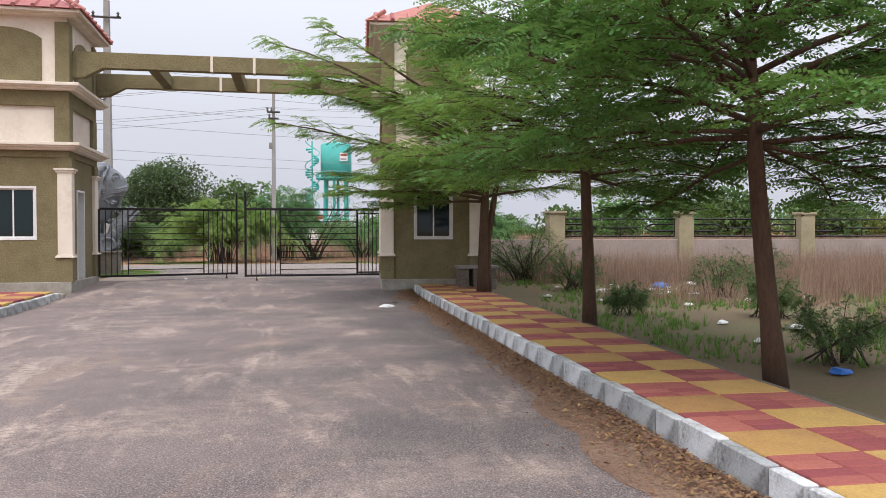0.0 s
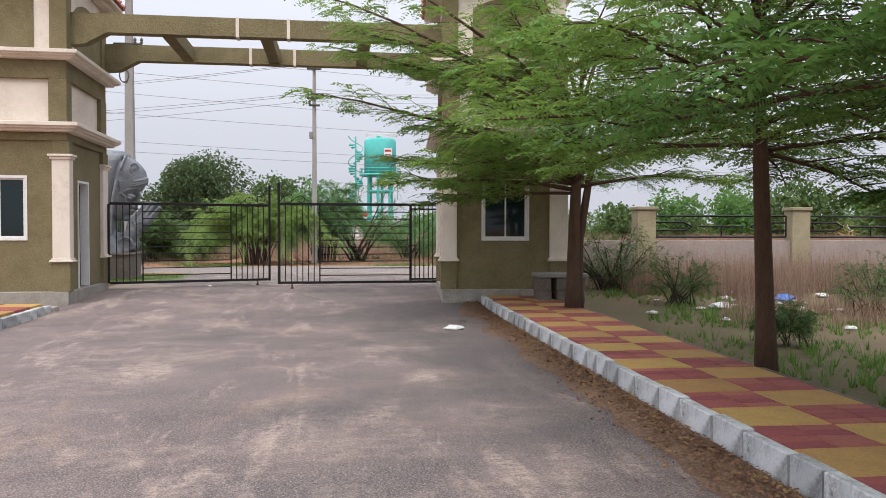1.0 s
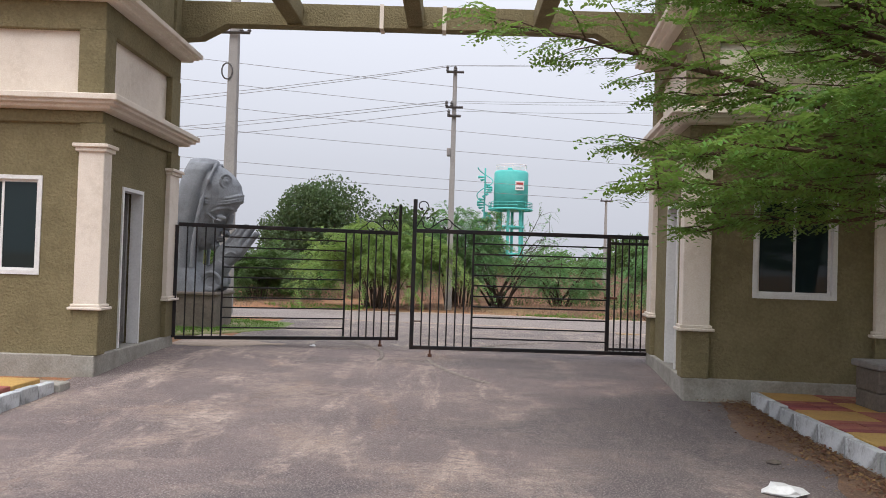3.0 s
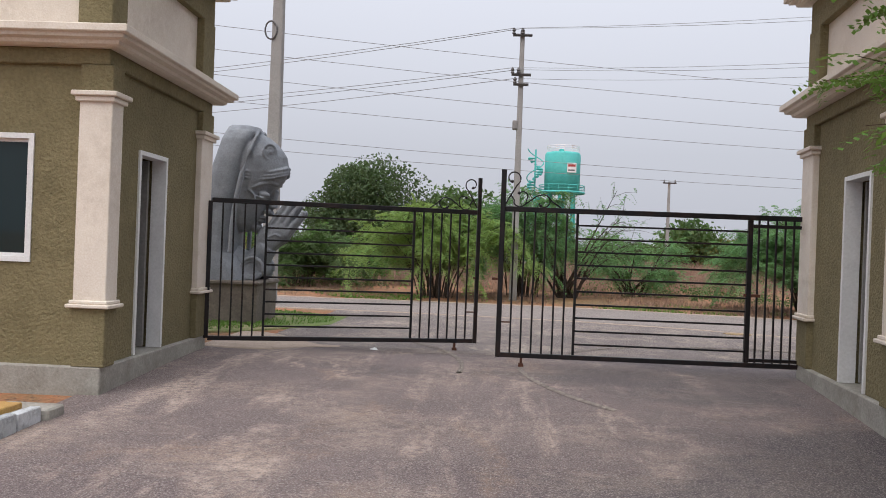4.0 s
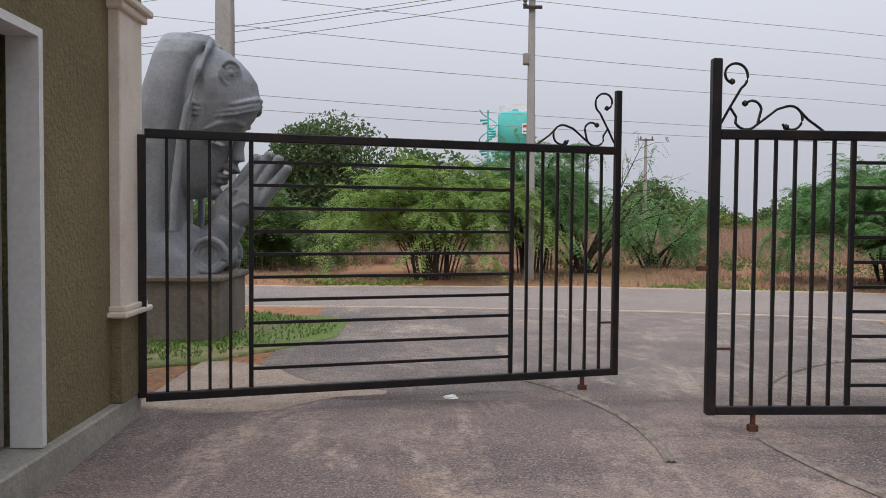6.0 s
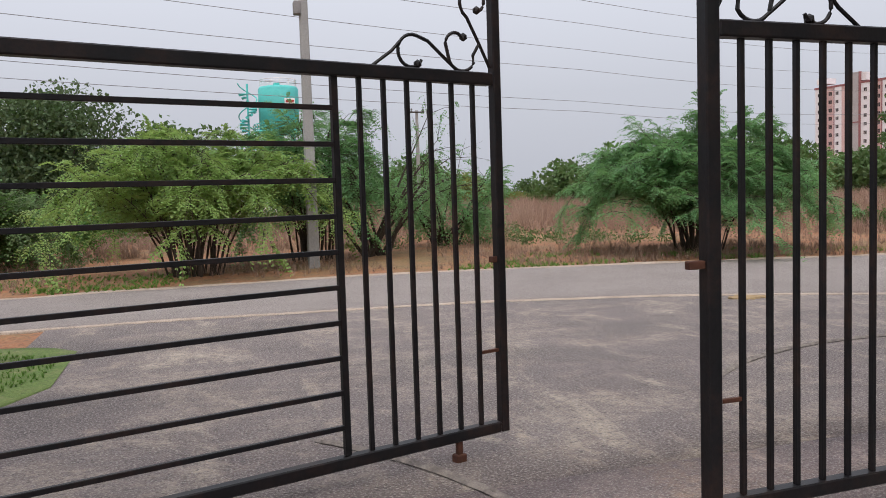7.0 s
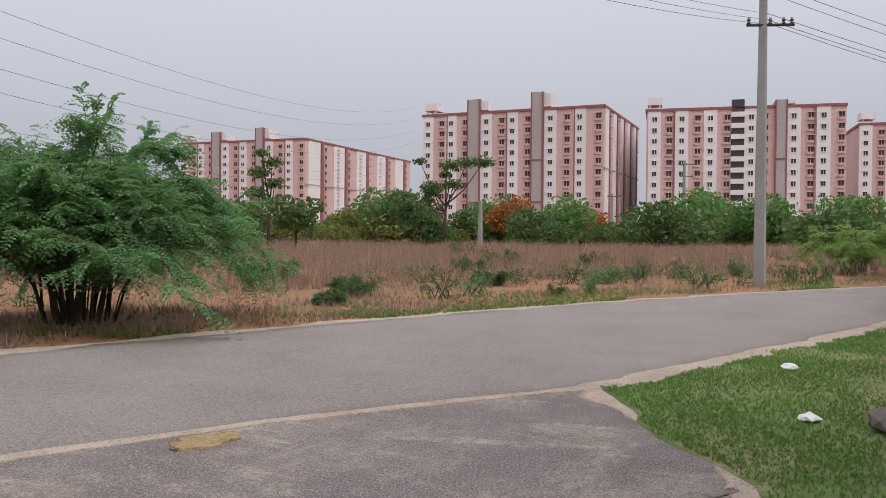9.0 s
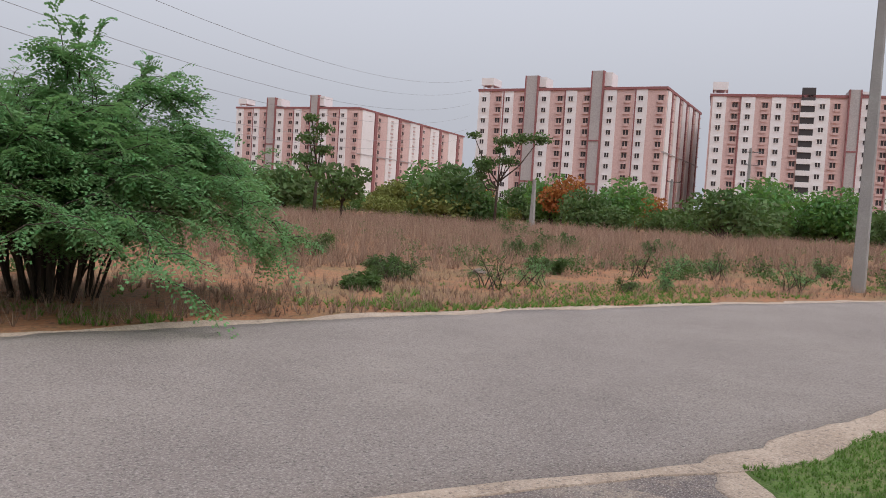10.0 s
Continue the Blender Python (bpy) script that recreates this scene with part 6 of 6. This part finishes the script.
for k, (x, y, s) in enumerate(((7.45, 18.3, 0.22), (8.2, 19.6, 0.12), (9.1, 18.6, 0.1), (7.9, 15.2, 0.1), (6.6, 16.5, 0.09), (9.6, 15.8, 0.13), (6.9, 12.2, 0.1), (7.6, 11.4, 0.14), (10.4, 19.8, 0.15), (8.8, 20.6, 0.13), (5.8, 17.6, 0.1), (6.3, 10.2, 0.1), (11.2, 16.2, 0.12))):
    scrap("plastic_bag", (x, y), s, PLASTW, k * 3.1, "crumpled white plastic bag lying among weeds", "litter")
lr = random.Random(8)
for k in range(26):
    scrap("paper_scrap", (lr.gauss(8.3, 0.9), lr.gauss(18.2, 1.1)), lr.uniform(0.04, 0.10), (PLASTW, PLASTW, SAND)[k % 3], 40 + k * 1.7, "small pale scrap of rubbish among dry weeds", "litter", 0.3)
scrap("plastic_bag", (9.3, 19.3), 0.24, PLASTB, 4.0, "crumpled blue plastic bag among dry weeds", "litter")
scrap("plastic_bag", (5.75, 7.95), 0.12, PLASTB, 9.0, "bright blue plastic wrapper beside the footpath", "litter")
scrap("paper_scrap", (2.06, 16.0), 0.14, PLASTW, 2.0, "flat white paper scrap on the drive", "litter")
scrap("paper_scrap", (-2.51, 23.15), 0.05, PLASTW, 7.0, "small white paper scrap near the gate", "litter")
scrap("paper_scrap", (8.3, 24.86), 0.09, PLASTW, 8.0, "white wrapper on the grass verge", "litter")
scrap("paper_scrap", (6.0, 24.5), 0.09, PLASTW, 11.0, "white wrapper on the grass verge", "litter")
scrap("rock", (6.0, 23.95), 0.27, OLDCEM, 6.0, "weathered brown boulder on the verge", "rock")
scrap("rock", (16.5, 33.6), 0.2, OLDCEM, 13.0, "small brown rock by the roadside", "rock")
sheet("soil_patch", np.linspace(3.24, 3.74, 24), (lambda x: 27.62 - 0.13 * np.sqrt(np.maximum(0, 1 - ((x - 3.49) / 0.25) ** 2)) + edge_noise(x * 5, 31.0) * 0.8, lambda x: 27.63 + 0.12 * np.sqrt(np.maximum(0, 1 - ((x - 3.49) / 0.25) ** 2)) + edge_noise(x * 5, 32.0) * 0.8), 0.014, mat("ochre_earth", (0.36, 0.25, 0.13), (0.27, 0.18, 0.09), 6, 0.95, 0.8, 40, grit=0.6, grit_col=(0.45, 0.33, 0.18)), "small patch of brown earth at the road edge", "soil")
scrap("clod", (2.35, 16.9), 0.06, OLDCEM, 12.0, "small grey stone on the drive", "stone")


# ---- paving pieces ----
def chamfer_box(name, sx, sy, sz, m, c=0.006):
    bm = boxes((0, sx, 0, sy, -sz, 0))
    bmesh.ops.bevel(bm, geom=[e for e in bm.edges if e.verts[0].co.z > -1e-6 and e.verts[1].co.z > -1e-6], offset=c, segments=1, affect="EDGES")
    return mesh_of(name, bm, m)


T, TY_ = 0.61, 0.545
tile_r, tile_y = chamfer_box("tile", 0.296, 0.130, 0.05, TILE_R), chamfer_box("tile", 0.604, 0.539, 0.05, TILE_Y, 0.008)
rr = random.Random(2)
left_r, left_y = 300, 0
joined = bmesh.new()
for j in range(50):
    for i in range(2):
        x, y = 3.035 + i * T, 19.53 - (j + 1) * TY_
        if (i + j) % 2 == 0:
            ob = hang(new("tile", tile_y), foot_e)
            ob.matrix_basis = pose(x, y, rr.uniform(-0.002, 0.002), rr.uniform(-0.15, 0.15), rr.uniform(-0.15, 0.15), 0)
        else:
            for a in range(2):
                for b in range(4):
                    if left_r > 0 and 2.0 < y < 17.5 and j > 3:
                        ob = hang(new("tile", tile_r), foot_e)
                        ob.matrix_basis = pose(x + a * 0.305, y + b * 0.136, rr.uniform(-0.003, 0.002), rr.uniform(-0.3, 0.3), rr.uniform(-0.3, 0.3), 0)
                        left_r -= 1
                    else:
                        z = rr.uniform(-0.003, 0.002)
                        box(joined, x + a * 0.305, x + a * 0.305 + 0.296, y + b * 0.136, y + b * 0.136 + 0.130, -0.05, z)
rest = part("tile_rest", joined, TILE_R, foot_e)
rest["kind"] = "stuff"
for j in range(8):
    for i in range(2):
        ob = hang(new("tile", tile_y if (i + j) % 2 else chamfer_box("tile", 0.594, 0.594, 0.05, TILE_R, 0.008)), foot_w)
        ob.matrix_basis = pose(-5.88 + i * T, 18.88 - (j + 1) * T, 0.028, 0, 0, 0)
stones = [chamfer_box("kerb_stone", 0.085, L - 0.028, 0.30, KERB, 0.008) for L in (0.34, 0.44, 0.55)]
for parent, x, ytop in ((kerb_e, 2.945, 19.5), (kerb_w, -4.62, 18.9)):
    y = ytop
    while y > -8:
        k = rr.randrange(3)
        y -= (0.34, 0.44, 0.55)[k]
        ob = hang(new("kerb_stone", stones[k]), parent)
        ob.matrix_basis = pose(x + rr.uniform(-0.012, 0.012), y, 0.0 + rr.uniform(-0.014, 0.008), rr.uniform(-0.6, 0.6), rr.uniform(-0.8, 0.5), rr.uniform(-0.7, 0.7))
# the east kerb and path turn a little about the drive's middle
for ob in (kerb_e, foot_e):
    a, o = -0.0195, ob.location - Vector((2.945, 11.5, 0))
    ob.rotation_euler.z = a
    ob.location = (2.945 + o.x * math.cos(a) - o.y * math.sin(a), 11.5 + o.x * math.sin(a) + o.y * math.cos(a), ob.location.z + 0.03)
